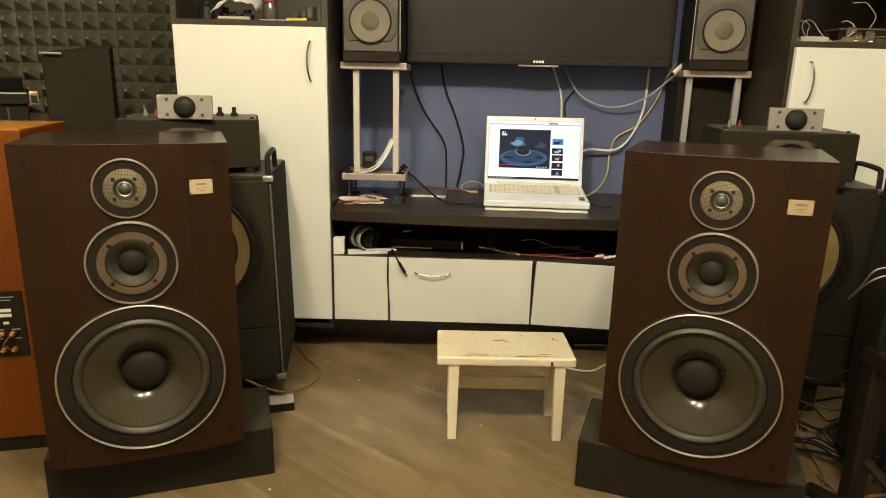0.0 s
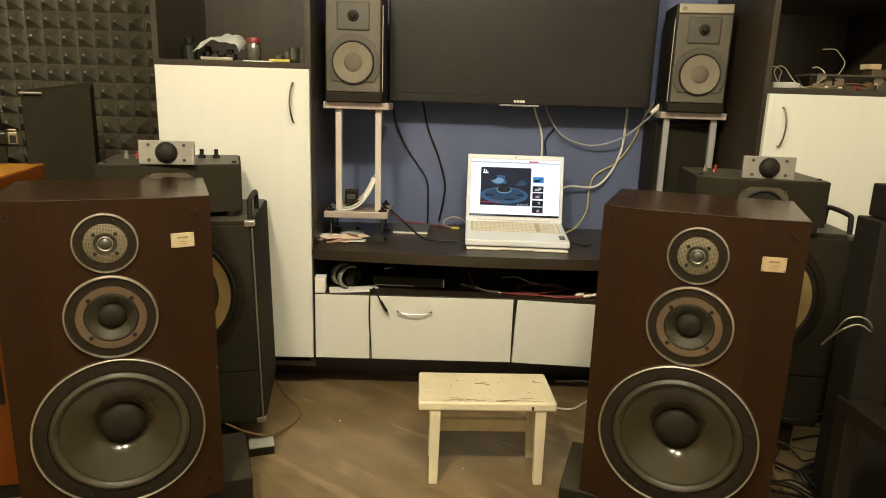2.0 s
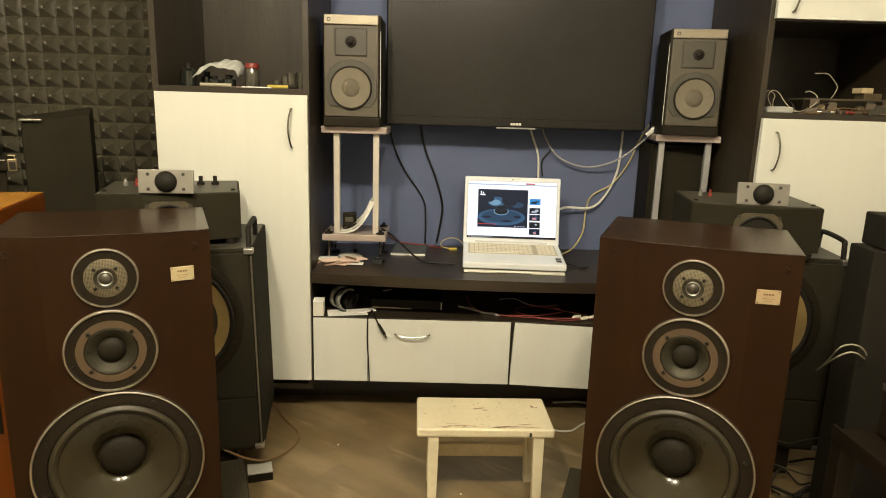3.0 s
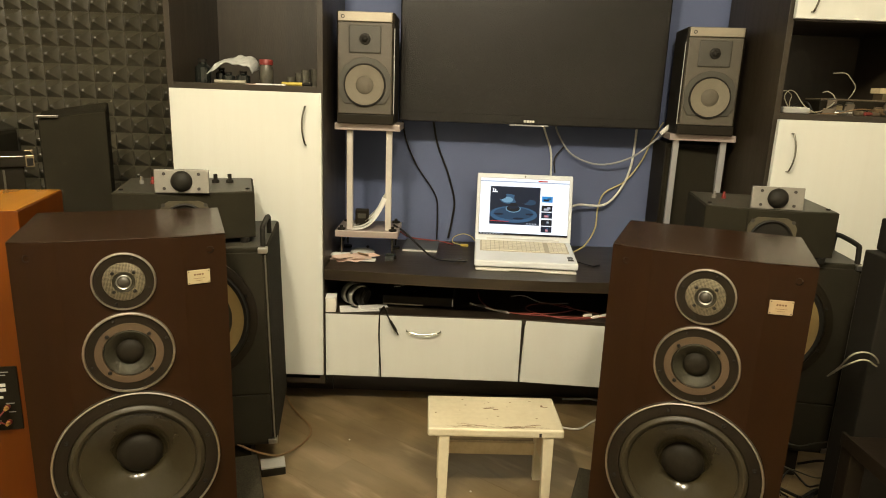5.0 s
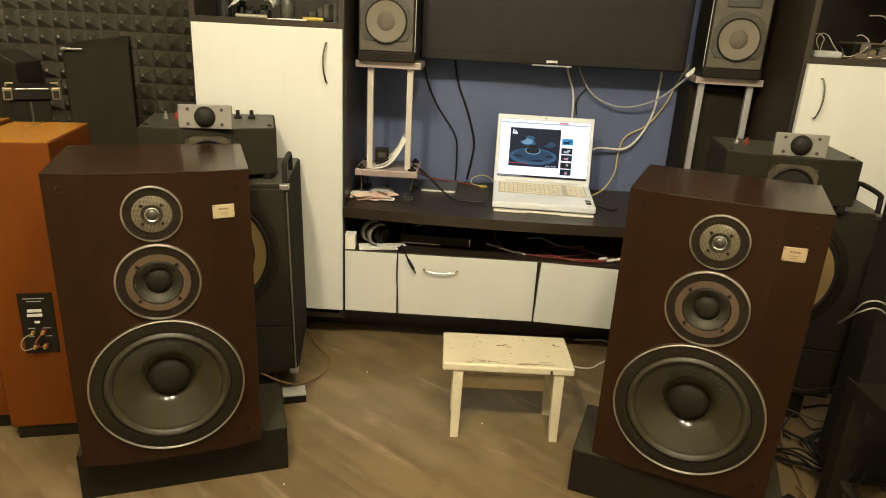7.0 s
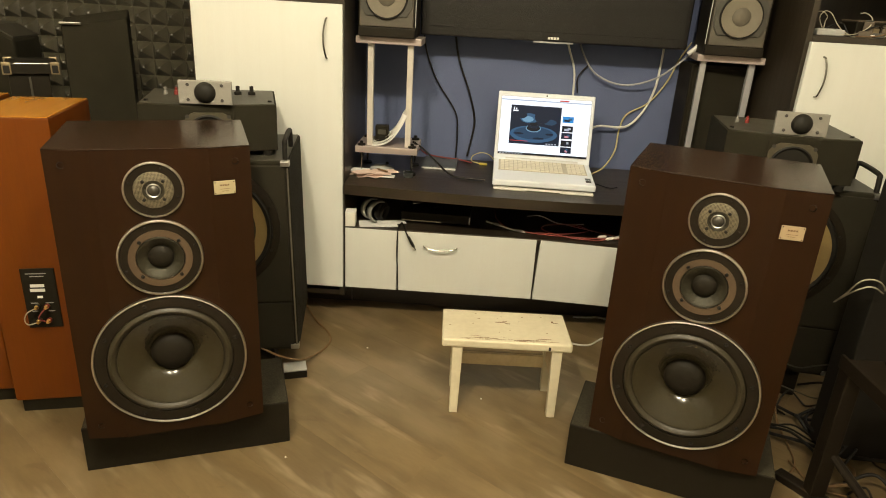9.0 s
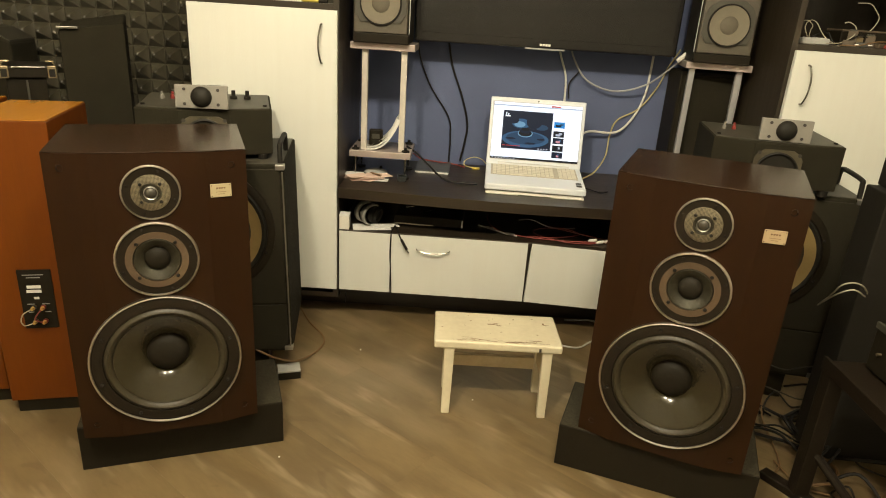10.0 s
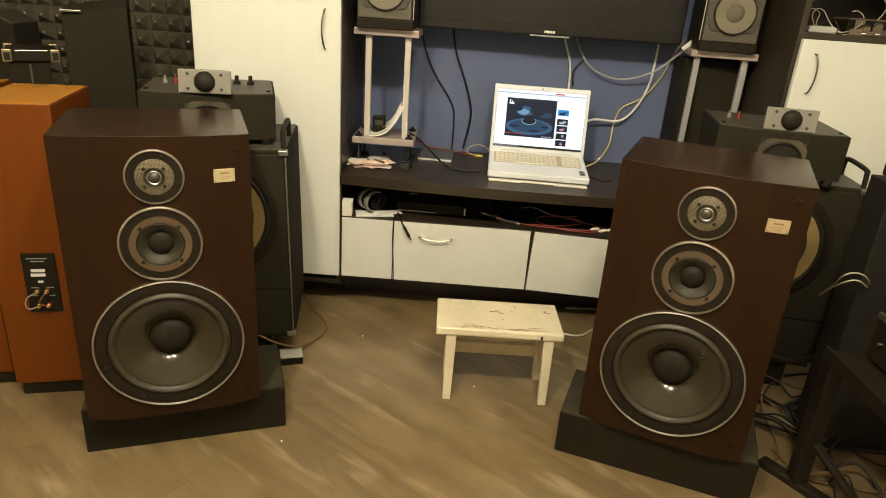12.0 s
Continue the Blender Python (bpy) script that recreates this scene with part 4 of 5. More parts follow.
# ---- stool ----
stool = thing("stool", pose(0.176, 2.105, 0, 0, 0, 1.6), "low cream-painted wooden stool with chipped paint", "stool")
seat = box(-0.192, 0.192, -0.100, 0.102, 0.224, 0.250, 0.006, 3)
part("seat", seat, M_CREAM, stool)
rs = random.Random(4)


def paint_chip(cx, cy, lx, ly):
    pts = [(cx + lx * math.cos(a) * rs.uniform(0.5, 1.2), cy + ly * math.sin(a) * rs.uniform(0.5, 1.2)) for a in (0, 0.8, 1.6, 2.4, 3.1, 3.9, 4.7, 5.5)]
    part("paint_chip", prism(pts, 0.2500, 0.2504), M_CHIP, stool, "bare wood")


for k in range(42):
    if k < 30:
        paint_chip(rs.uniform(-0.12, 0.13), -0.092 + abs(rs.gauss(0, 0.009)), rs.uniform(0.004, 0.024), rs.uniform(0.0006, 0.0018))
    else:
        paint_chip(rs.uniform(-0.17, 0.17), rs.uniform(-0.06, 0.08), rs.uniform(0.002, 0.005), rs.uniform(0.001, 0.002))
for c in ((-0.012, 0.024, 0.017, 0.0035), (0.008, 0.017, 0.011, 0.003), (0.000, 0.031, 0.008, 0.002), (0.150, 0.042, 0.004, 0.007), (0.158, 0.036, 0.010, 0.0015)):
    paint_chip(*c)
part("nail_hole", box(0.121, 0.128, -0.1012, -0.099, 0.229, 0.240), M_INK, stool)
for x in (-0.146, 0.151):
    for y, yt in ((-0.090, -0.082), (0.052, 0.050)):
        b = bmesh.new()
        lo, hi = [], []
        for dx, dy in ((-0.0133, -0.012), (0.0133, -0.012), (0.0133, 0.012), (-0.0133, 0.012)):
            lo.append(b.verts.new((x * 1.0 + dx * 0.92, y + dy, 0)))
            hi.append(b.verts.new((x * 0.99 + dx * 1.15, yt + dy, 0.224)))
        b.faces.new(lo[::-1])
        b.faces.new(hi)
        for i in range(4):
            b.faces.new((lo[i], lo[(i + 1) % 4], hi[(i + 1) % 4], hi[i]))
        bmesh.ops.bevel(b, geom=b.edges, offset=0.002, segments=2, profile=0.5, affect="EDGES")
        part("leg", b, M_CREAM, stool)
    # Boards below the seat take a darker cream; its shade is in the colour.
    part("end_board", box(x - 0.009, x + 0.009, -0.070, 0.040, 0.115, 0.224, 0.002), M_CREAMD, stool)
part("stretcher", box(-0.14, 0.142, 0.044, 0.058, 0.085, 0.125, 0.002), M_CREAMD, stool)
part("apron", box(-0.14, 0.142, 0.020, 0.034, 0.178, 0.224, 0.002), M_CREAMD, stool)


# ---- things behind the loudspeakers on the left ----
def tower_speaker(m):
    s = thing("tower_speaker", m, "slim orange cherry tower loudspeaker seen from behind", "tower speaker", "orange towers")
    part("cabinet_body", box(-0.1, 0.1, 0, 0.33, 0.04, 0.844, 0.003), M_ORANGE_SHADED, s)
    part("top_panel", box(-0.0975, 0.0975, 0.0025, 0.3275, 0.8442, 0.8464, 0.001), M_ORANGE_LIT, s)
    part("plinth", box(-0.088, 0.1, 0.006, 0.32, 0, 0.04, 0.002), M_BLACK, s)
    tp = part("terminal_panel", box(-0.028, 0.055, -0.004, 0.001, 0.272, 0.446, 0.001), M_BLACK, s, "black terminal panel")
    for z, x0, x1, h in ((0.397, -0.008, 0.026, 0.0042), (0.384, -0.010, 0.026, 0.0042), (0.364, 0.005, 0.018, 0.0032)):
        part("label_strip", box(x0, x1, -0.0052, -0.004, z - h, z + h), M_PAPER, tp)
    for z, x0, x1 in ((0.432, -0.015, 0.036), (0.424, -0.006, 0.028), (0.346, -0.014, 0.004), (0.346, 0.022, 0.042), (0.322, -0.014, 0.000), (0.322, 0.026, 0.042)):
        part("marking", box(x0, x1, -0.0046, -0.004, z - 0.0012, z + 0.0012), M_GCAB, tp)
    for z in (0.338, 0.312):
        for x, mt in ((0.002, M_GOLD), (0.026, M_GOLD)):
            post = part("binding_post", lathe([(0.0055, 0), (0.0055, 0.012), (0.004, 0.013), (0.004, 0.020), (0, 0.021)], 14, m=place_driver(x, z - (0.016 if z < 0.32 else 0.0), -0.004)), mt, tp, "gold binding post", True)
            part("collar", lathe([(0.0068, 0.004), (0.0068, 0.010), (0.0055, 0.010)], 14, m=place_driver(x, z - (0.016 if z < 0.32 else 0.0), -0.004)), M_RED if x > 0.01 else M_INK, post)
    part("jumper", tube([(0.002, -0.02, 0.338), (-0.018, -0.028, 0.328), (-0.026, -0.030, 0.308), (-0.020, -0.026, 0.292), (0.002, -0.02, 0.296)], 0.0016), M_DIMMED, tp, "pale jumper wire", True)
    part("jumper", tube([(0.026, -0.02, 0.338), (0.016, -0.032, 0.326), (0.010, -0.032, 0.312), (0.020, -0.024, 0.300), (0.026, -0.02, 0.296)], 0.0020), M_REDD, tp, "red jumper wire", True)
    return s


tower_speaker(pose(-1.112, 1.871, 0, 0, 0, 14))
tower_speaker(pose(-1.352, 1.880, 0, 0, 0, 14))

tb = thing("black_cabinet", pose(-1.200, 2.498, 0, 0, 0, 32), "tall black cloth-covered loudspeaker cabinet by the foam wall", "speaker cabinet")


def sloped_block(outline, z0, z1, sx, sy, bev):
    """An upright block whose top rises by sx to the side and by sy to the back."""
    b = prism(outline, z0, z1, bev)
    for v in b.verts:
        if v.co.z > (z0 + z1) / 2:
            v.co.z += sx * v.co.x + sy * v.co.y
    return b


part("cabinet_body", sloped_block([(-0.102, 0), (0.092, 0), (0.119, 0.20), (-0.090, 0.17)], 0, 1.044, 0.15, 0.10, 0.008), M_CARPET, tb)
part("front_cloth", sloped_block([(-0.098, -0.002), (0.091, -0.002), (0.091, 0.001), (-0.098, 0.001)], 0.004, 1.042, 0.15, 0.0, 0.001), M_CARPET, tb)
part("handle_plate", box(-0.106, -0.044, -0.012, 0.014, 1.033, 1.042, 0.002, m=pose(0, 0, 0.0, 0, 0, 0)), M_CHROME, tb, "chrome corner plate")

fc = thing("equipment_case", pose(-1.360, 2.380, 0.012, 0, 0, 33), "black equipment case with brassy square corner pieces", "equipment case")
part("case_body", box(-0.066, 0.046, 0.012, 0.185, -0.012, 0.868, 0.003), M_BLACK, fc)
part("lid", box(-0.073, 0.070, 0, 0.195, 0.869, 0.902, 0.003), M_BLACK, fc)
for x in (-0.067, 0.064):
    for y in (0.004, 0.181):
        cp = part("corner_piece", box(x - 0.0125, x + 0.0125, y - 0.008, y + 0.012, 0.868, 0.906, 0.002), M_BRASSC, fc, "brassy square corner")
        part("insert", box(x - 0.0085, x + 0.0085, y - 0.0095, y - 0.007, 0.873, 0.897, 0.001), M_RUBBER, cp)
part("edge_strip", box(-0.046, 0.046, -0.003, 0.004, 0.899, 0.904, 0.001), M_CHROME, fc, "chrome strip")
part("seam_strip", box(-0.012, -0.006, 0.009, 0.013, 0.2, 0.86, 0.001), M_GREYD, fc)

rb = thing("padded_case", pose(-1.770, 2.735, 0, 0, 0, 10), "black padded gear bag with sloping lid", "gear bag")
part("bag_body", prism([(-0.16, 0.02), (0.04, -0.005), (0.11, -0.045), (0.115, -1.0), (-0.16, -1.0)][::-1], 0, 0.22, 0.012, m=pose(0, 0, 1.0, 90, 0, 0) @ pose(0, 0, -0.22)), M_CARPET, rb)
part("lid_panel", prism([(-0.155, 0.024), (0.038, -0.001), (0.106, -0.040), (0.106, -0.046), (0.038, -0.008), (-0.155, 0.018)][::-1], 0.008, 0.212, 0.001, m=pose(0, 0, 1.0, 90, 0, 0) @ pose(0, 0, -0.22)), M_MONTOP, rb, "grey lid")
part("strap", box(-0.05, -0.02, -0.006, 0.0, 0.3, 0.96, 0.002), M_RUBBER, rb)

# ---- open shelf of the left tall cabinet ----
cl = bmesh.new()
rs = random.Random(9)
nx, ny = 16, 12
grid = []
for i in range(nx + 1):
    u = i / nx
    row = []
    for j in range(ny + 1):
        v = j / ny - 0.5
        z = 0.030 + 0.030 * min(1.0, u / 0.35) ** 0.6 + 0.002 * u - 0.034 * max(0.0, (u - 0.86) / 0.14) ** 2 + 0.026 * v
        z += 0.004 * math.sin(9 * u + 5 * v) + 0.003 * math.sin(23 * u - 9 * v) - 0.012 * math.exp(-((u - 0.15) / 0.06) ** 2) * (0.5 - v) + rs.uniform(-0.0008, 0.0008)
        row.append(cl.verts.new(((u - 0.5) * 0.155 + 0.012 * v, 0.085 * v, z)))
    grid.append(row)
for i in range(nx):
    for j in range(ny):
        cl.faces.new((grid[i][j], grid[i + 1][j], grid[i + 1][j + 1], grid[i][j + 1]))
low = min(v.co.z for v in cl.verts)
bmesh.ops.translate(cl, verts=cl.verts, vec=(0, 0, 0.030 - low))
cloth = solo("cloth", cl, M_CLOTH, pose(-0.738, 2.70, 1.1605, 0, 0, 4), "crumpled white cloth on the open shelf", "cloth", smooth=True)
md = cloth.modifiers.new("thick", "SOLIDIFY")
md.thickness = 0.003

jar = thing("jar", pose(-0.632, 2.72, 1.160), "small glass jar with red lid on the open shelf", "jar")
part("glass_body", lathe([(0, 0.0), (0.022, 0.0), (0.025, 0.006), (0.025, 0.055), (0.020, 0.066), (0.020, 0.07)], 24), M_VIAL, jar, "dusty glass", True)
part("lid", lathe([(0.023, 0.068), (0.0235, 0.07), (0.0235, 0.084), (0.022, 0.086), (0, 0.086)], 24), M_RED, jar, "red lid", True)
for x, y, h, r in ((-0.862, 2.74, 0.075, 0.028), (-0.80, 2.75, 0.05, 0.02), (-0.762, 2.71, 0.036, 0.022), (-0.712, 2.715, 0.040, 0.024)):
    b = thing("bottle", pose(x, y, 1.160), "small dark bottle on the open shelf", "bottle", "bottles on the shelf")
    part("glass_body", lathe([(0, 0), (r, 0), (r, h * 0.7), (r * 0.5, h * 0.85), (r * 0.5, h), (0, h)], 20), M_GLASS, b, smooth=True)
    part("cap", lathe([(r * 0.55, h * 0.92), (r * 0.55, h * 1.08), (0, h * 1.08)], 16), M_RUBBER, b)
for x, y, r, h in ((-0.545, 2.72, 0.014, 0.03), (-0.518, 2.74, 0.016, 0.045), (-0.492, 2.71, 0.013, 0.055), (-0.462, 2.73, 0.017, 0.06)):
    g = solo("small_glass", lathe([(0, 0), (r, 0), (r * 1.1, h), (r * 0.9, h), (r * 0.85, 0.004), (0, 0.004)], 18), M_VIAL, pose(x, y, 1.160), "tiny dusty glass vial on the open shelf", "vial", "vials on the shelf", smooth=True)
solo("paper_sheet", box(-0.05, 0.05, -0.018, 0.018, 0, 0.004), M_PAPER, pose(-0.585, 2.615, 1.1602, 0, 0, -5), "folded white paper on the open shelf", "paper")
solo("paper_sheet", box(-0.06, 0.06, -0.02, 0.02, 0, 0.002), M_PINKP, pose(-0.675, 2.62, 1.160, 0, 0, 4), "folded pinkish paper on the open shelf", "paper")
for x, y, a, mt, lb in ((-0.72, 2.595, 8, M_DIMMED, "pale pen lying on the open shelf"), (-0.500, 2.605, -4, M_YELLOW, "yellow marker pen lying on the open shelf")):
    p = thing("pen", pose(x, y, 1.166, 0, 90, a), lb, "pen")
    part("barrel", lathe([(0, -0.05), (0.006, -0.05), (0.006, 0.03), (0, 0.03)], 12), mt, p, smooth=True)
    part("cap", lathe([(0.0064, 0.02), (0.0064, 0.05), (0, 0.052)], 12), M_RUBBER if mt is M_YELLOW else mt, p, smooth=True)

# ---- open shelf of the right tall cabinet ----
ps = thing("power_strip", pose(1.203, 2.66, 1.130, 0, 0, -4), "grey-white power strip on the cluttered shelf", "power strip")
part("body", box(-0.045, 0.045, -0.018, 0.018, 0, 0.020, 0.004), M_GREYTOP, ps)
for x in (-0.026, 0, 0.026):
    part("socket", lathe([(0.012, 0), (0.012, 0.002), (0.010, 0.002), (0.010, -0.001), (0, -0.001)], 16, m=pose(x, 0, 0.020)), M_GREYTOP, ps)
cable([(1.178, 2.66, 1.152), (1.172, 2.68, 1.185), (1.190, 2.69, 1.206), (1.208, 2.68, 1.199), (1.225, 2.67, 1.172), (1.243, 2.66, 1.150), (1.27, 2.65, 1.134)], 0.0017, M_DIMMED, "pale cable curled on the cluttered shelf")
cable([(1.188, 2.67, 1.152), (1.198, 2.69, 1.172), (1.206, 2.70, 1.190), (1.19, 2.71, 1.205), (1.165, 2.71, 1.195), (1.155, 2.70, 1.16)], 0.0017, M_DIMMED, "pale cable curled on the cluttered shelf")
cable([(1.235, 2.64, 1.136), (1.275, 2.64, 1.138), (1.310, 2.65, 1.152), (1.335, 2.66, 1.172), (1.342, 2.68, 1.193), (1.330, 2.70, 1.207), (1.318, 2.71, 1.204)], 0.0019, M_DIMMED, "cream cable looped on the cluttered shelf")
cable([(1.425, 2.74, 1.180), (1.440, 2.74, 1.203), (1.446, 2.74, 1.228), (1.428, 2.745, 1.255), (1.410, 2.75, 1.272), (1.372, 2.76, 1.272)], 0.0017, M_DIMMED, "pale cable standing up from the cluttered shelf")
bx = thing("receiver_box", pose(1.440, 2.74, 1.130, 0, 0, -3), "dusty dark electronic box on the cluttered shelf", "electronic box")
part("case_body", box(-0.135, 0.155, -0.06, 0.07, 0.006, 0.048, 0.003), M_BLACK, bx)
part("lid_plate", box(-0.130, 0.150, -0.055, 0.065, 0.048, 0.054, 0.002), M_DUSTY, bx, "dusty brown lid")
for x in (-0.09, 0.09):
    for y in (-0.045, 0.055):
        part("foot", lathe([(0, 0), (0.008, 0), (0.008, 0.006), (0, 0.006)], 12, m=pose(x, y, 0)), M_RUBBER, bx)
for x, z, w, h, mt in ((1.563, 1.1845, 0.033, 0.022, M_BRASSC), (1.540, 1.207, 0.022, 0.018, M_CREAMD)):
    bb = thing("small_carton", pose(x, 2.74, z, 0, 0, 3), "small yellowish carton stacked on the cluttered shelf", "carton", "cartons on the shelf")
    part("carton_body", box(-w, w, -0.025, 0.025, 0, h, 0.001), mt, bb)
    part("flap", box(-w * 0.9, w * 0.9, -0.0262, -0.025, h * 0.55, h * 0.95), mt, bb)
solo("red_plug", lathe([(0, 0), (0.006, 0), (0.006, 0.02), (0.004, 0.022), (0.004, 0.03), (0, 0.03)], 12), M_REDD, pose(1.41, 2.60, 1.137, 0, 90, 20), "dull red plug lying on the cluttered shelf", "plug", smooth=True)
solo("paper_sheet", box(-0.03, 0.03, -0.010, 0.010, 0, 0.002), M_DIMMED, pose(1.285, 2.61, 1.130, 0, 0, -6), "scrap of dull paper on the cluttered shelf", "paper")
rs = random.Random(31)
for k in range(5):
    gx = 1.30 + 0.055 * k
    g = thing("plug_adapter", pose(gx, 2.635 + rs.uniform(-0.012, 0.012), 1.130, 0, 0, rs.uniform(-40, 40)), "small dusty dark plug adapter on the cluttered shelf", "adapter", "adapters on the cluttered shelf")
    part("body", box(-0.018, 0.018, -0.010, 0.010, 0, rs.uniform(0.014, 0.030), 0.003), (M_DUSTY, M_GREYD, M_DUSTY)[k % 3], g)
    part("pin", tube([(0.018, 0, 0.008), (0.030, 0, 0.008)], 0.002, 8, 1), M_ALU, g, smooth=True)
for k in range(9):
    g = thing("small_gadget", pose(1.325 + 0.032 * k + rs.uniform(-0.008, 0.008), 2.685 + rs.uniform(-0.02, 0.02) if k < 5 else 2.65 + rs.uniform(-0.01, 0.012), 1.130, 0, 0, rs.uniform(-30, 30)), "small dusty brown gadget heaped on the cluttered shelf", "gadget", "gadgets on the cluttered shelf")
    h = rs.uniform(0.018, 0.052)
    part("body", box(-0.015, 0.015, -0.009, 0.009, 0, h, 0.0025), (M_DUSTY, M_BRASSC, M_DUSTY, M_GREYD)[k % 4], g)
    part("cap", box(-0.011, 0.011, -0.007, 0.007, h, h + 0.005, 0.0015), (M_GREYD, M_DUSTY)[k % 2], g)
cable([(1.26, 2.60, 1.133), (1.32, 2.595, 1.136), (1.38, 2.605, 1.150), (1.44, 2.62, 1.150), (1.50, 2.64, 1.138), (1.57, 2.62, 1.133)], 0.002, M_BRCAB, "thin brown cable lying across the cluttered shelf")
cable([(1.30, 2.67, 1.134), (1.34, 2.65, 1.165), (1.39, 2.67, 1.160), (1.43, 2.65, 1.134)], 0.002, M_BCAB, "thin black cable looped on the cluttered shelf")
cable([(1.195, 2.72, 1.133), (1.24, 2.71, 1.165), (1.275, 2.72, 1.168), (1.29, 2.70, 1.135)], 0.003, M_BCAB, "black cable coil on the cluttered shelf")

# ---- on the bench top ----
SH = 0.5455
rs = random.Random(12)
for k in range(11):
    mt = (M_PINKP, M_PINKP, M_PAPER)[k % 3]
    solo("paper_slip", box(-rs.uniform(0.035, 0.06), rs.uniform(0.035, 0.06), -rs.uniform(0.018, 0.035), rs.uniform(0.018, 0.035), 0, 0.001), mt, pose(rs.uniform(-0.385, -0.270), rs.uniform(2.665, 2.75), SH + 0.0014 * k + 0.0012, rs.uniform(-1.5, 1.5), rs.uniform(-1.2, 1.2), rs.uniform(-40, 40)), "loose pinkish paper slip on the bench" if mt is M_PINKP else "loose white paper slip on the bench", "paper slip", "paper slips on the bench")
pn = thing("pen", pose(-0.285, 2.685, SH + 0.021, 0, 90, 140), "dark brown pen lying on the paper slips", "pen")
part("barrel", lathe([(0, -0.03), (0.0035, -0.028), (0.0035, 0.02), (0.001, 0.03), (0, 0.03)], 10), M_CHIP, pn, smooth=True)
ms = thing("mouse", pose(-0.300, 2.800, SH, 0, 0, 10), "pale grey computer mouse on the bench", "mouse")
part("shell", lathe([(0.0, 0.026), (0.5, 0.024), (0.85, 0.014), (1.0, 0.0), (0, 0)], 20, m=Matrix.Diagonal((0.048, 0.027, 0.62, 1))), M_GREYTOP, ms, smooth=True)
part("wheel", lathe([(0, -0.003), (0.006, -0.003), (0.006, 0.003), (0, 0.003)], 12, m=pose(0.02, 0, 0.02, 90, 0, 0)), M_RUBBER, ms)
tabl = thing("notebook", pose(-0.078, 2.925, SH, 0, 0, -2), "grey notebook with white paper on the bench", "notebook")
part("cover", box(-0.070, 0.070, -0.085, 0.09, 0.006, 0.010, 0.001), M_BOOKG, tabl)
part("pages", box(-0.067, 0.067, -0.089, 0.085, 0.0, 0.006), M_PAPER, tabl, "white pages")
gl = solo("ashtray", lathe([(0, 0), (0.022, 0), (0.026, 0.02), (0.022, 0.02), (0.019, 0.005), (0, 0.005)], 4), M_GLASS, pose(-0.185, 2.69, SH, 0, 0, 45), "small square dark glass dish on the bench", "dish")
ph = thing("phone_holder", pose(-0.296, 2.752, 0.6615), "small black desk gadget on the magazines in the stand", "desk gadget")
part("body", box(-0.025, 0.025, -0.012, 0.012, 0, 0.062, 0.004), M_BLACK, ph)
part("display", box(-0.015, 0.015, -0.0135, -0.012, 0.028, 0.046, 0.001), M_GREYD, ph)
part("keys", box(-0.013, 0.013, -0.0135, -0.012, 0.008, 0.022, 0.001), M_RUBBER, ph)
for k in range(3):
    b = bmesh.new()
    rows = []
    for i in range(15):
        u = i / 14
        x, z = -0.062 + 0.128 * u - 0.004 * k, (0.118 - 0.014 * k) * u ** 2.8 + (0.004 + 0.010 * u) * k
        nx, nz = -0.9 * u ** 1.4, 1.0 - 0.6 * u
        rows.append([b.verts.new((x + nx * h, y, z + nz * h)) for y, h in ((-0.056 + 0.010 * k, 0.0), (-0.056 + 0.006 * k, 0.0035 + 0.008 * u), (0.055, 0.0035 + 0.008 * u), (0.055, 0.0))])
    for p, q in zip(rows, rows[1:]):
        for j in range(4):
            b.faces.new((p[j], p[(j + 1) % 4], q[(j + 1) % 4], q[j]))
    b.faces.new(rows[0][::-1])
    b.faces.new(rows[-1])
    solo("magazine", b, M_PAPER, pose(-0.268, 2.775 + 0.004 * k, 0.6495), "bent white magazine leaning on the stand post", "magazine", "magazines in the stand", smooth=True)
ad = thing("network_adapter", pose(0.098, 2.955, SH + 0.0), "small yellow network plug on the bench", "plug")
part("body", box(-0.016, 0.016, -0.005, 0.005, 0, 0.010, 0.002), M_YELLOW, ad)
cable([(0.082, 2.955, SH + 0.006), (0.05, 2.965, SH + 0.014), (0.055, 2.99, SH + 0.03), (0.09, 3.0, SH + 0.042), (0.125, 2.99, SH + 0.035), (0.15, 2.96, SH + 0.012)], 0.002, M_YCAB, "thin yellow cable beside the laptop")
cable([(-0.18, 2.78, 0.66), (-0.14, 2.80, 0.63), (-0.09, 2.78, 0.59), (-0.03, 2.72, 0.556), (0.03, 2.70, 0.551), (0.10, 2.70, 0.551)], 0.004, M_BCAB, "black power cable running to the laptop")
cable([(-0.16, 2.85, 0.62), (-0.12, 2.95, 0.575), (0.0, 3.0, 0.552), (0.05, 2.96, 0.551)], 0.003, M_REDD, "dull red cable behind the notebook")
cable([(0.49, 2.80, SH + 0.004), (0.53, 2.74, SH + 0.004), (0.57, 2.70, SH + 0.003), (0.60, 2.72, SH + 0.003)], 0.002, M_BCAB, "thin black cable beside the laptop")

# ---- cables on the blue wall ----
YW = 3.04
cable([(-0.175, YW, 1.06), (-0.157, YW, 0.967), (-0.11, YW, 0.86), (-0.031, YW, 0.743), (-0.018, YW, 0.66), (-0.018, YW, 0.55)], 0.0032, M_BCAB, "black cable hanging on the blue wall")
cable([(-0.05, YW, 1.06), (-0.027, YW, 0.949), (0.02, YW, 0.83), (0.05, YW, 0.722), (0.046, YW, 0.65), (0.03, YW, 0.56)], 0.0042, M_BCAB, "black cable hanging on the blue wall")
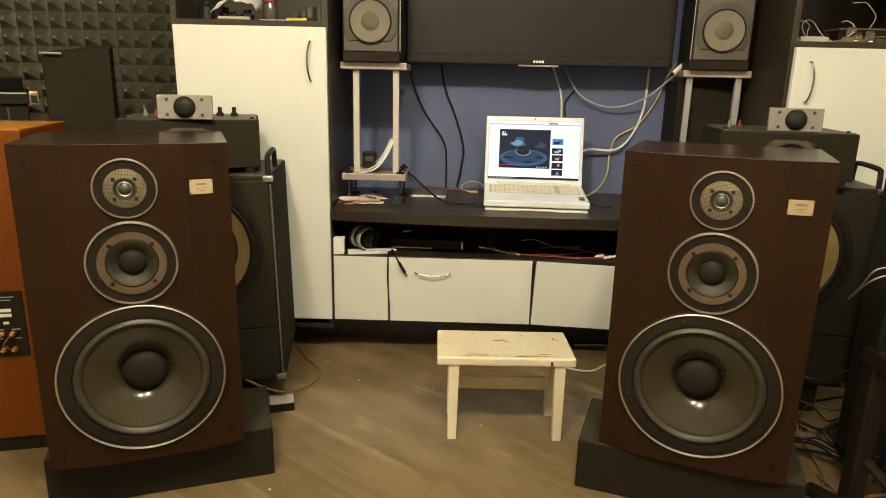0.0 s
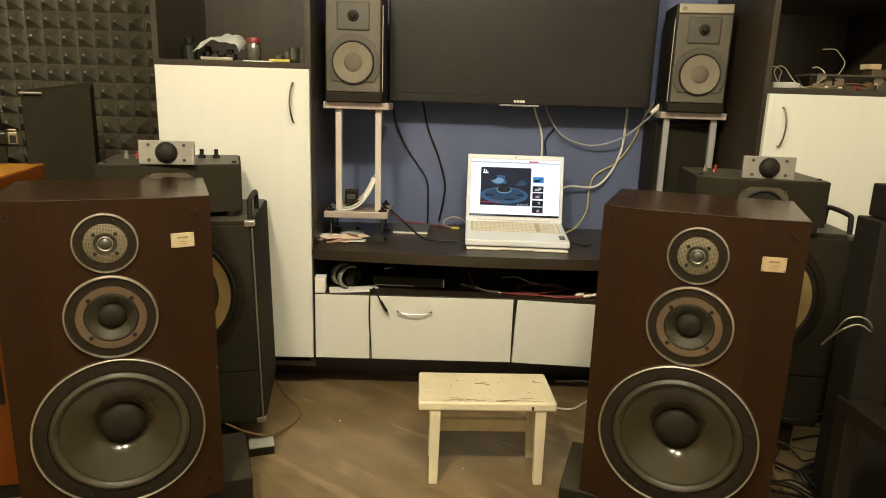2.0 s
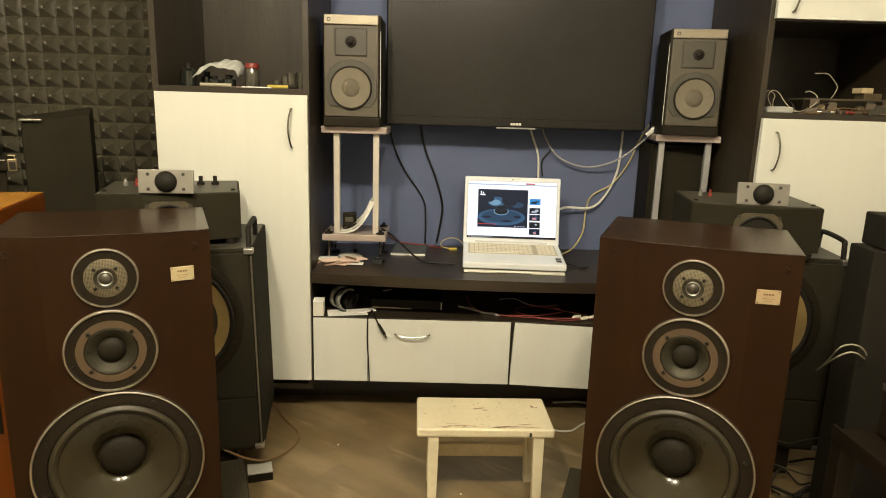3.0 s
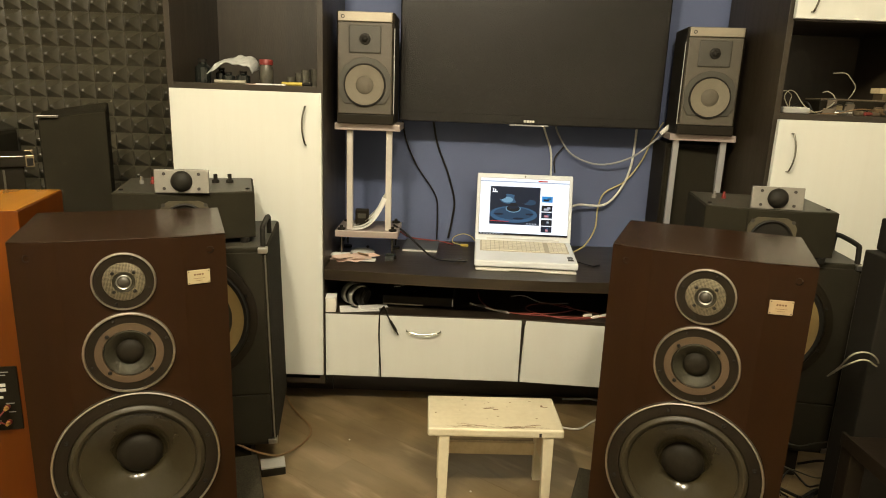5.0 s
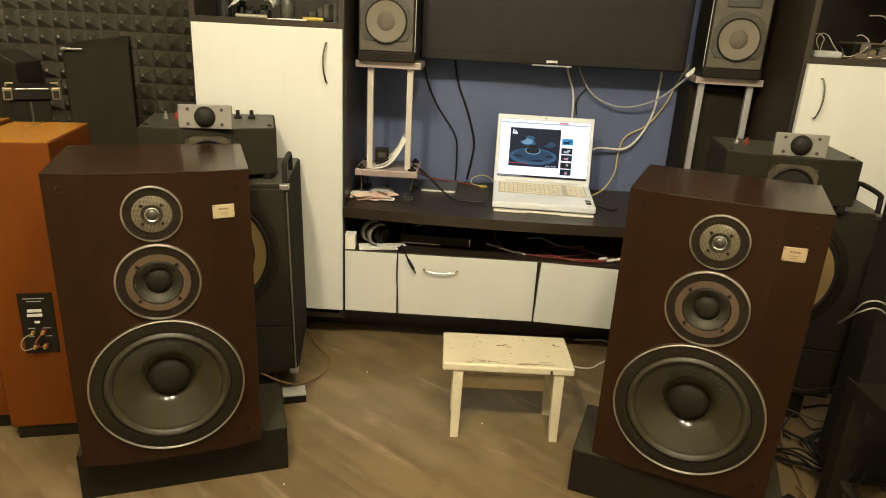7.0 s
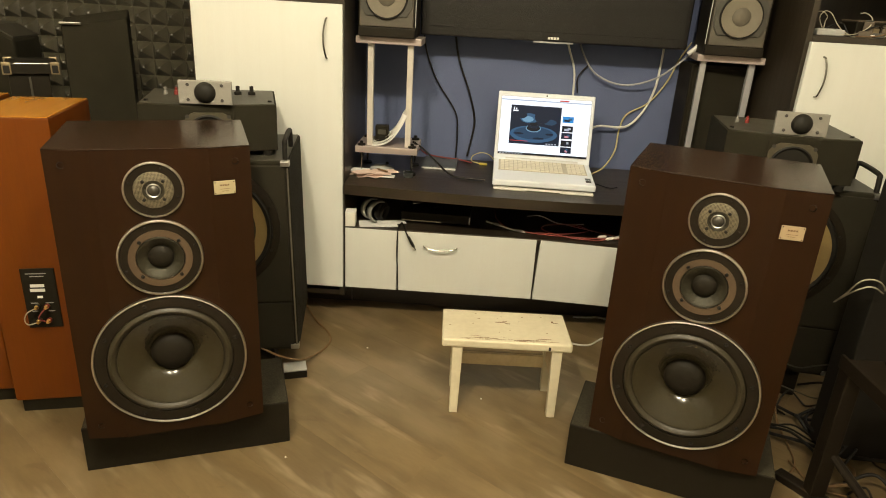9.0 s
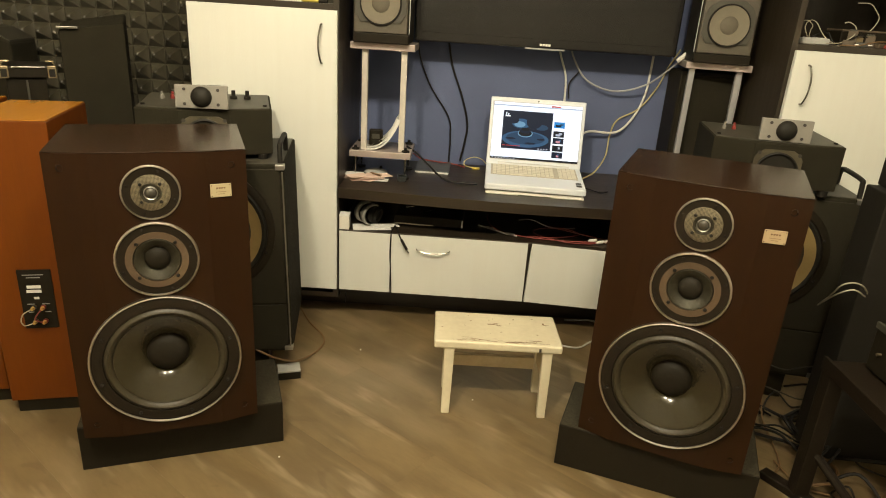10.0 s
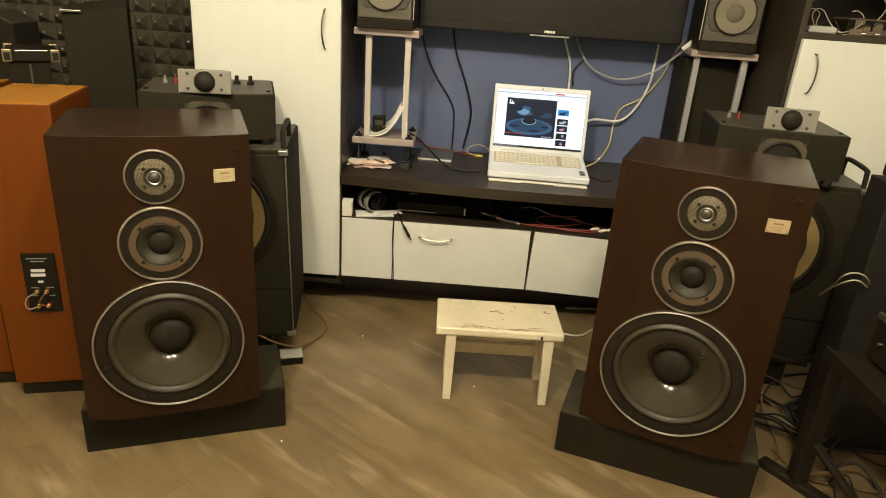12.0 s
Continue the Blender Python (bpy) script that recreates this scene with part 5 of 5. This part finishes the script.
cable([(0.39, YW, 1.07), (0.41, YW, 1.01), (0.436, YW, 0.94), (0.443, YW, 0.861), (0.448, YW, 0.70)], 0.0042, M_WCAB, "white cable hanging from the television")
cable([(0.44, YW - 0.005, 1.07), (0.46, YW - 0.01, 1.01), (0.52, YW - 0.02, 0.93), (0.633, YW - 0.03, 0.894), (0.75, YW - 0.06, 0.93), (0.84, 2.96, 1.01), (0.885, 2.93, 1.065)], 0.0035, M_GCAB, "grey cable hanging in a bow on the wall")
cable([(0.84, 2.93, 1.03), (0.90, 2.92, 1.09)], 0.009, M_WCAB, "thick white cable end beside the television")
cable([(0.46, YW, 0.85), (0.455, YW, 0.91), (0.49, YW, 0.96)], 0.003, M_BCAB, "thin black cable on the blue wall")
cable([(0.50, 2.93, 0.72), (0.56, 3.0, 0.728), (0.669, YW - 0.02, 0.728), (0.735, YW, 0.79), (0.768, YW, 0.88), (0.776, YW, 0.97), (0.778, YW, 1.08)], 0.0048, M_WCAB, "thick white cable hanging on the wall")
cable([(0.865, 2.99, 1.07), (0.845, YW, 1.0), (0.81, YW, 0.91), (0.75, YW, 0.825), (0.672, YW, 0.775), (0.650, YW, 0.71), (0.636, 3.0, 0.63), (0.585, 2.93, 0.575), (0.52, 2.86, 0.556)], 0.0032, M_YCAB, "cream yellow cable hanging on the wall")
cable([(1.055, 2.84, 1.05), (1.06, 2.84, 0.95), (1.063, 2.85, 0.8), (1.06, 2.85, 0.6), (1.05, 2.86, 0.55)], 0.004, M_WCAB, "white speaker cable hanging beside the stand")
cable([(1.048, 2.86, 1.05), (1.045, 2.86, 0.92), (1.052, 2.87, 0.75), (1.045, 2.88, 0.552)], 0.003, M_GCAB, "grey speaker cable hanging beside the stand")

# ---- on the lower shelf ----
LS = 0.3825
wb = thing("white_box", pose(-0.383, 2.572, LS, 0, 0, 4), "small white carton at the end of the lower shelf", "carton")
part("carton_body", box(-0.017, 0.019, -0.02, 0.03, 0, 0.050, 0.0015), M_WPLAST, wb)
part("lid", box(-0.018, 0.020, -0.021, 0.031, 0.050, 0.054, 0.001), M_PAPER, wb)
hp = thing("headphones", pose(-0.300, 2.63, LS + 0.004, 0, 0, 42), "grey over-ear headphones on the lower shelf", "headphones")
def band_arc(y, r, a0, a1, wide):
    bb = bmesh.new()
    for i in range(16):
        vs = []
        for a, yy in ((a0 + (a1 - a0) * i / 16, -wide), (a0 + (a1 - a0) * (i + 1) / 16, -wide), (a0 + (a1 - a0) * (i + 1) / 16, wide), (a0 + (a1 - a0) * i / 16, wide)):
            vs.append(bb.verts.new((r * math.cos(radians(a)), y + yy, r * 0.92 + r * 0.92 * math.sin(radians(a)))))
        bb.faces.new(vs)
    bmesh.ops.remove_doubles(bb, verts=bb.verts, dist=0.0001)
    return bb


for y, r, a0, a1 in ((-0.020, 0.045, 62, 250), (0.022, 0.045, 58, 240)):
    bd2 = part("headband", band_arc(y, r, a0, a1, 0.012), M_HPGREY, hp, "grey padded band", True)
    bd2.modifiers.new("thick", "SOLIDIFY").thickness = 0.006
for y, tilt in ((-0.004, 12), (0.042, -10)):
    cup = part("ear_cup", lathe([(0, -0.012), (0.030, -0.012), (0.035, -0.005), (0.035, 0.006), (0.026, 0.012), (0, 0.013)], 28, m=pose(0.022, y, 0.036, 90 + tilt, 0, 25)), M_RUBBER, hp, "black ear cup", True)
    part("cushion", lathe([(0.020, 0.008), (0.031, 0.016), (0.026, 0.022), (0.016, 0.018)], 28, m=pose(0.022, y, 0.036, 90 + tilt + (0 if y < 0.02 else 180), 0, 25)), M_RUBBER, cup, smooth=True)
solo("paper_sheet", box(-0.07, 0.07, -0.035, 0.035, 0, 0.0015), M_PAPER, pose(-0.285, 2.600, LS + 0.0005, 0, 0, 12), "white paper sheet under the headphones", "paper")
solo("paper_sheet", box(-0.05, 0.05, -0.02, 0.02, 0, 0.0015), M_PAPER, pose(-0.235, 2.62, LS + 0.0025, 0, 0, 22), "white paper sheet on the lower shelf", "paper")
pl = thing("media_player", pose(-0.075, 2.645, LS, 0, 0, -3), "flat black media player on the lower shelf", "media player")
part("case_body", box(-0.13, 0.13, 0.0, 0.2, 0.005, 0.040, 0.003), M_BLACK, pl)
part("front_panel", box(-0.13, 0.13, -0.004, 0.001, 0.012, 0.040, 0.002), M_BLACK, pl, "black front")
part("trim_strip", box(-0.128, 0.02, -0.006, -0.002, 0.006, 0.0105, 0.001), M_CHAMP, pl, "thin silver strip")
part("end_trim", box(0.126, 0.131, -0.005, 0.002, 0.008, 0.036, 0.001), M_ALU, pl)
for x in (-0.11, 0.11):
    for y in (0.02, 0.18):
        part("foot", lathe([(0, 0), (0.008, 0), (0.008, 0.005), (0, 0.005)], 12, m=pose(x, y, 0)), M_RUBBER, pl)
for k, (x, y) in enumerate(((-0.150, 2.745), (-0.079, 2.70))):
    g = thing("audio_plug", pose(x, y, LS + 0.0405, 0, 0, 30 * k), "small chrome plug lying on the media player", "plug", "plugs on the player")
    part("barrel", lathe([(0, -0.02), (0.004, -0.02), (0.004, 0.008), (0.002, 0.012), (0, 0.02)], 12, m=pose(0, 0, 0.006, 0, 80, 0)), M_CHROME, g, smooth=True)
cable([(0.12, 2.70, LS + 0.004), (0.17, 2.66, LS + 0.004), (0.22, 2.62, LS + 0.004), (0.26, 2.60, LS + 0.004)], 0.0030, M_WCAB, "pale audio cable on the lower shelf")
for x, y, a in ((0.165, 2.665, 60), (0.24, 2.610, 62)):
    g = thing("audio_plug", pose(x, y, LS + 0.006, 0, 90, 90 + a), "metal phono plug lying on the lower shelf", "plug", "plugs on the lower shelf")
    part("barrel", lathe([(0, -0.014), (0.0055, -0.014), (0.0055, 0.014), (0.003, 0.018), (0.003, 0.026), (0, 0.026)], 12), M_ALU, g, smooth=True)
for pts in (
    [(0.15, 2.74, 0.42), (0.16, 2.69, 0.40), (0.20, 2.64, 0.388), (0.28, 2.60, 0.387), (0.36, 2.585, 0.387), (0.46, 2.58, 0.387), (0.57, 2.585, 0.388), (0.66, 2.60, 0.388)],
    [(0.30, 2.605, 0.387), (0.40, 2.60, 0.390), (0.50, 2.65, 0.392), (0.46, 2.72, 0.388), (0.36, 2.71, 0.387), (0.33, 2.64, 0.389), (0.42, 2.57, 0.388), (0.52, 2.565, 0.387), (0.60, 2.60, 0.387)],
    [(0.40, 2.74, 0.387), (0.52, 2.66, 0.389), (0.60, 2.62, 0.387), (0.66, 2.59, 0.387)],
):
    cable(pts, 0.0020, M_REDD, "red audio cable coiled on the lower shelf")
cable([(0.28, 2.76, 0.40), (0.33, 2.74, 0.41), (0.40, 2.73, 0.388), (0.5, 2.74, 0.387)], 0.002, M_GCAB, "grey wire on the lower shelf")
for x, y in ((0.545, 2.60), (0.57, 2.585), (0.60, 2.60)):
    g = thing("audio_plug", pose(x, y, LS + 0.007, 0, 90, 40 + 300 * x), "metal phono plug lying on the lower shelf", "plug", "plugs on the lower shelf")
    part("barrel", lathe([(0, -0.014), (0.006, -0.014), (0.006, 0.014), (0.003, 0.018), (0, 0.024)], 12), M_WPLAST, g, smooth=True)
cable([(-0.20, 2.62, 0.386), (-0.205, 2.565, 0.386), (-0.206, 2.545, 0.375), (-0.207, 2.542, 0.30), (-0.202, 2.542, 0.22), (-0.199, 2.543, 0.142)], 0.0022, M_BCAB, "thin black cable hanging over the drawers")
jc = thing("jack_cable", pose(-0.178, 2.545, 0.386), "short black jack cable hanging over a drawer", "cable")
part("cord", tube([(-0.02, 0.07, 0.003), (-0.006, 0.02, 0.004), (0.0, -0.003, -0.002), (0.014, -0.012, -0.026)], 0.0028), M_BCAB, jc, smooth=True)
part("sleeve", tube([(0.012, -0.011, -0.022), (0.034, -0.016, -0.058)], 0.0052, 10, 1), M_RUBBER, jc, smooth=True)
part("jack", tube([(0.034, -0.016, -0.058), (0.041, -0.017, -0.070)], 0.0026, 10, 1), M_CHROME, jc, smooth=True)

# ---- equipment rack and cable tangle on the right ----
rk = thing("equipment_rack", pose(0.965, 1.70, 0), "black steel equipment rack with shelves and amplifiers", "rack")
for x, y in ((0.02, 0.03), (0.5, 0.03), (0.02, -0.62), (0.5, -0.62)):
    part("post", box(x - 0.02, x + 0.02, y - 0.02, y + 0.02, 0.02, 0.400 if x < 0.1 else 0.6, 0.003), M_BRONZE, rk)
    part("foot", prism([(-0.10, -0.018), (0.10, -0.018), (0.10, 0.018), (-0.10, 0.018)], 0, 0.022, 0.003, m=pose(x, y, 0, 0, 0, -55)), M_BRONZE, rk)
part("shelf", box(0, 0.52, -0.66, 0.05, 0.392, 0.408, 0.002), M_BRONZE, rk)
part("shelf_edge", box(-0.004, 0.004, -0.66, 0.05, 0.386, 0.420, 0.001), M_BRONZE, rk, "worn steel edge")
part("brace", tube([(0.02, 0.03, 0.16), (0.14, -0.10, 0.02)], 0.012, 8, 1), M_BRONZE, rk)
amp = thing("power_amplifier", pose(1.245, 1.66, 0.4085, 0, 0, 0), "black power amplifier on the rack", "amplifier")
part("case_body", box(-0.2, 0.2, -0.45, 0.06, 0.008, 0.125, 0.003), M_BLACK, amp)
part("edge_rail", box(-0.204, -0.196, -0.45, 0.06, 0.112, 0.128, 0.001), M_GREYD, amp)
for x in (-0.18, 0.18):
    for y in (-0.4, 0.03):
        part("foot", lathe([(0, 0), (0.015, 0), (0.015, 0.008), (0, 0.008)], 12, m=pose(x, y, 0)), M_RUBBER, amp)
for k in range(3):
    part("binding_post", lathe([(0.004, 0), (0.004, 0.010), (0, 0.011)], 12, m=pose(-0.2, 0.02 - 0.045 * k, 0.06 - 0.01 * k, 0, -90, 0)), M_BRASSC, amp, smooth=True)
bk = thing("black_cabinet", pose(1.238, 1.90, 0, 0, 0, -4), "narrow black cabinet stack beside the rack", "speaker cabinet")
part("lower_box", box(-0.135, 0.2, 0, 0.11, 0, 0.80, 0.004), M_RUBBER, bk)
part("upper_box", box(-0.112, 0.2, 0.005, 0.105, 0.802, 0.885, 0.004), M_RUBBER, bk)
cable([(1.064, 2.000, 0.449), (1.045, 1.930, 0.506), (1.035, 1.880, 0.558), (1.058, 1.875, 0.570), (1.083, 1.875, 0.565), (1.105, 1.885, 0.548), (1.119, 1.897, 0.534)], 0.0021, M_DIMMED, "pale speaker cable plugged beside the rack")
cable([(1.064, 2.000, 0.449), (1.040, 1.900, 0.523), (1.059, 1.878, 0.548), (1.081, 1.878, 0.546), (1.102, 1.888, 0.533), (1.116, 1.897, 0.525)], 0.0021, M_DIMMED, "pale speaker cable plugged beside the rack")
rs = random.Random(21)
MIX = (M_BCAB, M_BCAB, M_BCAB, M_BCAB, M_BRCAB, M_BCAB, M_BCAB)
for k in range(26):
    cx, cy, rr = rs.uniform(1.0, 1.42), rs.uniform(1.62, 2.2), rs.uniform(0.05, 0.14)
    mt = MIX[k % 7]
    a0 = rs.uniform(0, 6.28)
    n = rs.randint(5, 8)
    pts = [(cx + rr * math.cos(a0 + 0.8 * i) * rs.uniform(0.7, 1.3) + 0.02 * i, cy + rr * math.sin(a0 + 0.8 * i) * rs.uniform(0.7, 1.3), 0.008 + rs.uniform(0, 0.05) * (i % 2)) for i in range(n)]
    cable(pts, rs.choice((0.003, 0.004, 0.005)), mt, {M_BCAB: "black cable tangled on the floor by the rack", M_BRCAB: "brown cable tangled on the floor by the rack", M_GREYD: "grey cable tangled on the floor by the rack", M_YCAB: "pale cable tangled on the floor by the rack"}[mt])
cable([(1.055, 2.14, 0.05), (1.03, 2.05, 0.02), (1.02, 1.95, 0.008), (1.0, 1.86, 0.006), (0.95, 1.80, 0.006)], 0.003, M_BRCAB, "light brown cable running along the floor by the rack")
cable([(1.06, 2.228, 0.14), (1.13, 2.19, 0.130), (1.141, 2.12, 0.179), (1.135, 2.03, 0.238), (1.14, 2.01, 0.25)], 0.0022, M_GREYD, "grey cable drooping behind the rack")
cable([(1.08, 2.228, 0.05), (1.150, 2.19, 0.04), (1.165, 2.11, 0.070), (1.180, 2.03, 0.135), (1.182, 2.01, 0.15)], 0.0022, M_GREYD, "grey cable drooping behind the rack")

# ---- cables on the floor ----
cable([(-0.63, 2.14, 0.12), (-0.579, 2.123, 0.10), (-0.527, 2.142, 0.066), (-0.475, 2.183, 0.036), (-0.437, 2.296, 0.006), (-0.420, 2.373, 0.005), (-0.441, 2.437, 0.005), (-0.505, 2.523, 0.005), (-0.576, 2.655, 0.005)], 0.0036, M_BRCAB, "brown cable running along the floor")
cable([(0.40, 2.52, 0.005), (0.466, 2.477, 0.005), (0.524, 2.473, 0.005), (0.576, 2.524, 0.005), (0.66, 2.60, 0.005)], 0.0035, M_WCAB, "white cable on the floor behind the stool")
cable([(0.50, 2.70, 0.005), (0.56, 2.705, 0.005), (0.61, 2.71, 0.005), (0.70, 2.66, 0.005)], 0.0035, M_WCAB, "white cable on the floor behind the stool")
for x, y, a in ((-0.282, 2.348, 20), (-0.41, 1.74, 50), (0.03, 1.56, 10), (0.12, 2.08, 70)):
    solo("crumb", lathe([(0, 0), (0.003, 0), (0.0025, 0.002), (0, 0.0025)], 6), M_PAPER, pose(x, y, 0.0003, 0, 0, a), "tiny white crumb lying on the floor", "crumb", "crumbs on the floor")

# ---- floor planks ----
PW, PL, ANG = 0.184, 1.22, radians(-37.5)
ux, uy = math.cos(ANG), math.sin(ANG)
rs = random.Random(3)


def plank_mesh(ox, oy):
    """One plank, cut off where it meets the walls."""
    b = box(0.0001, PL - 0.0001, 0.0001, PW - 0.0001, -0.005, 0.0, 0.0002, 1)
    bmesh.ops.transform(b, verts=b.verts, matrix=Matrix.Translation((ox, oy, 0)) @ Matrix.Rotation(ANG, 4, "Z"))
    for co, no in (((WX0, 0, 0), (-1, 0, 0)), ((WX1, 0, 0), (1, 0, 0)), ((0, WY0, 0), (0, -1, 0)), ((0, WY1, 0), (0, 1, 0))):
        g = b.verts[:] + b.edges[:] + b.faces[:]
        cut = bmesh.ops.bisect_plane(b, geom=g, plane_co=co, plane_no=no, clear_outer=True)["geom_cut"]
        ed = [e for e in cut if isinstance(e, bmesh.types.BMEdge)]
        if ed:
            bmesh.ops.holes_fill(b, edges=ed, sides=0)
    bmesh.ops.transform(b, verts=b.verts, matrix=Matrix.Rotation(-ANG, 4, "Z") @ Matrix.Translation((-ox, -oy, 0)))
    return b


whole = None
for r in range(-26, 22):
    off = rs.uniform(0, PL)
    for c in range(-5, 5):
        lx, ly = c * PL + off, r * PW
        ox, oy = 0.03 + lx * ux - ly * uy, 1.55 + lx * uy + ly * ux
        cs = [(ox + a * ux - w * uy, oy + a * uy + w * ux) for a in (0, PL) for w in (0, PW)]
        if max(q[0] for q in cs) < WX0 or min(q[0] for q in cs) > WX1 or max(q[1] for q in cs) < WY0 or min(q[1] for q in cs) > WY1:
            continue
        inside = all(WX0 < q[0] < WX1 and WY0 < q[1] < WY1 for q in cs)
        if inside and whole:
            ob = new("plank", whole.data)
            ob.parent = floor
        else:
            b = plank_mesh(ox, oy)
            if not b.verts:
                b.free()
                continue
            ob = part("plank", b, M_FLOOR, floor)
            if inside:
                whole = ob
        ob.matrix_basis = pose(ox, oy, 0, 0, 0, math.degrees(ANG))
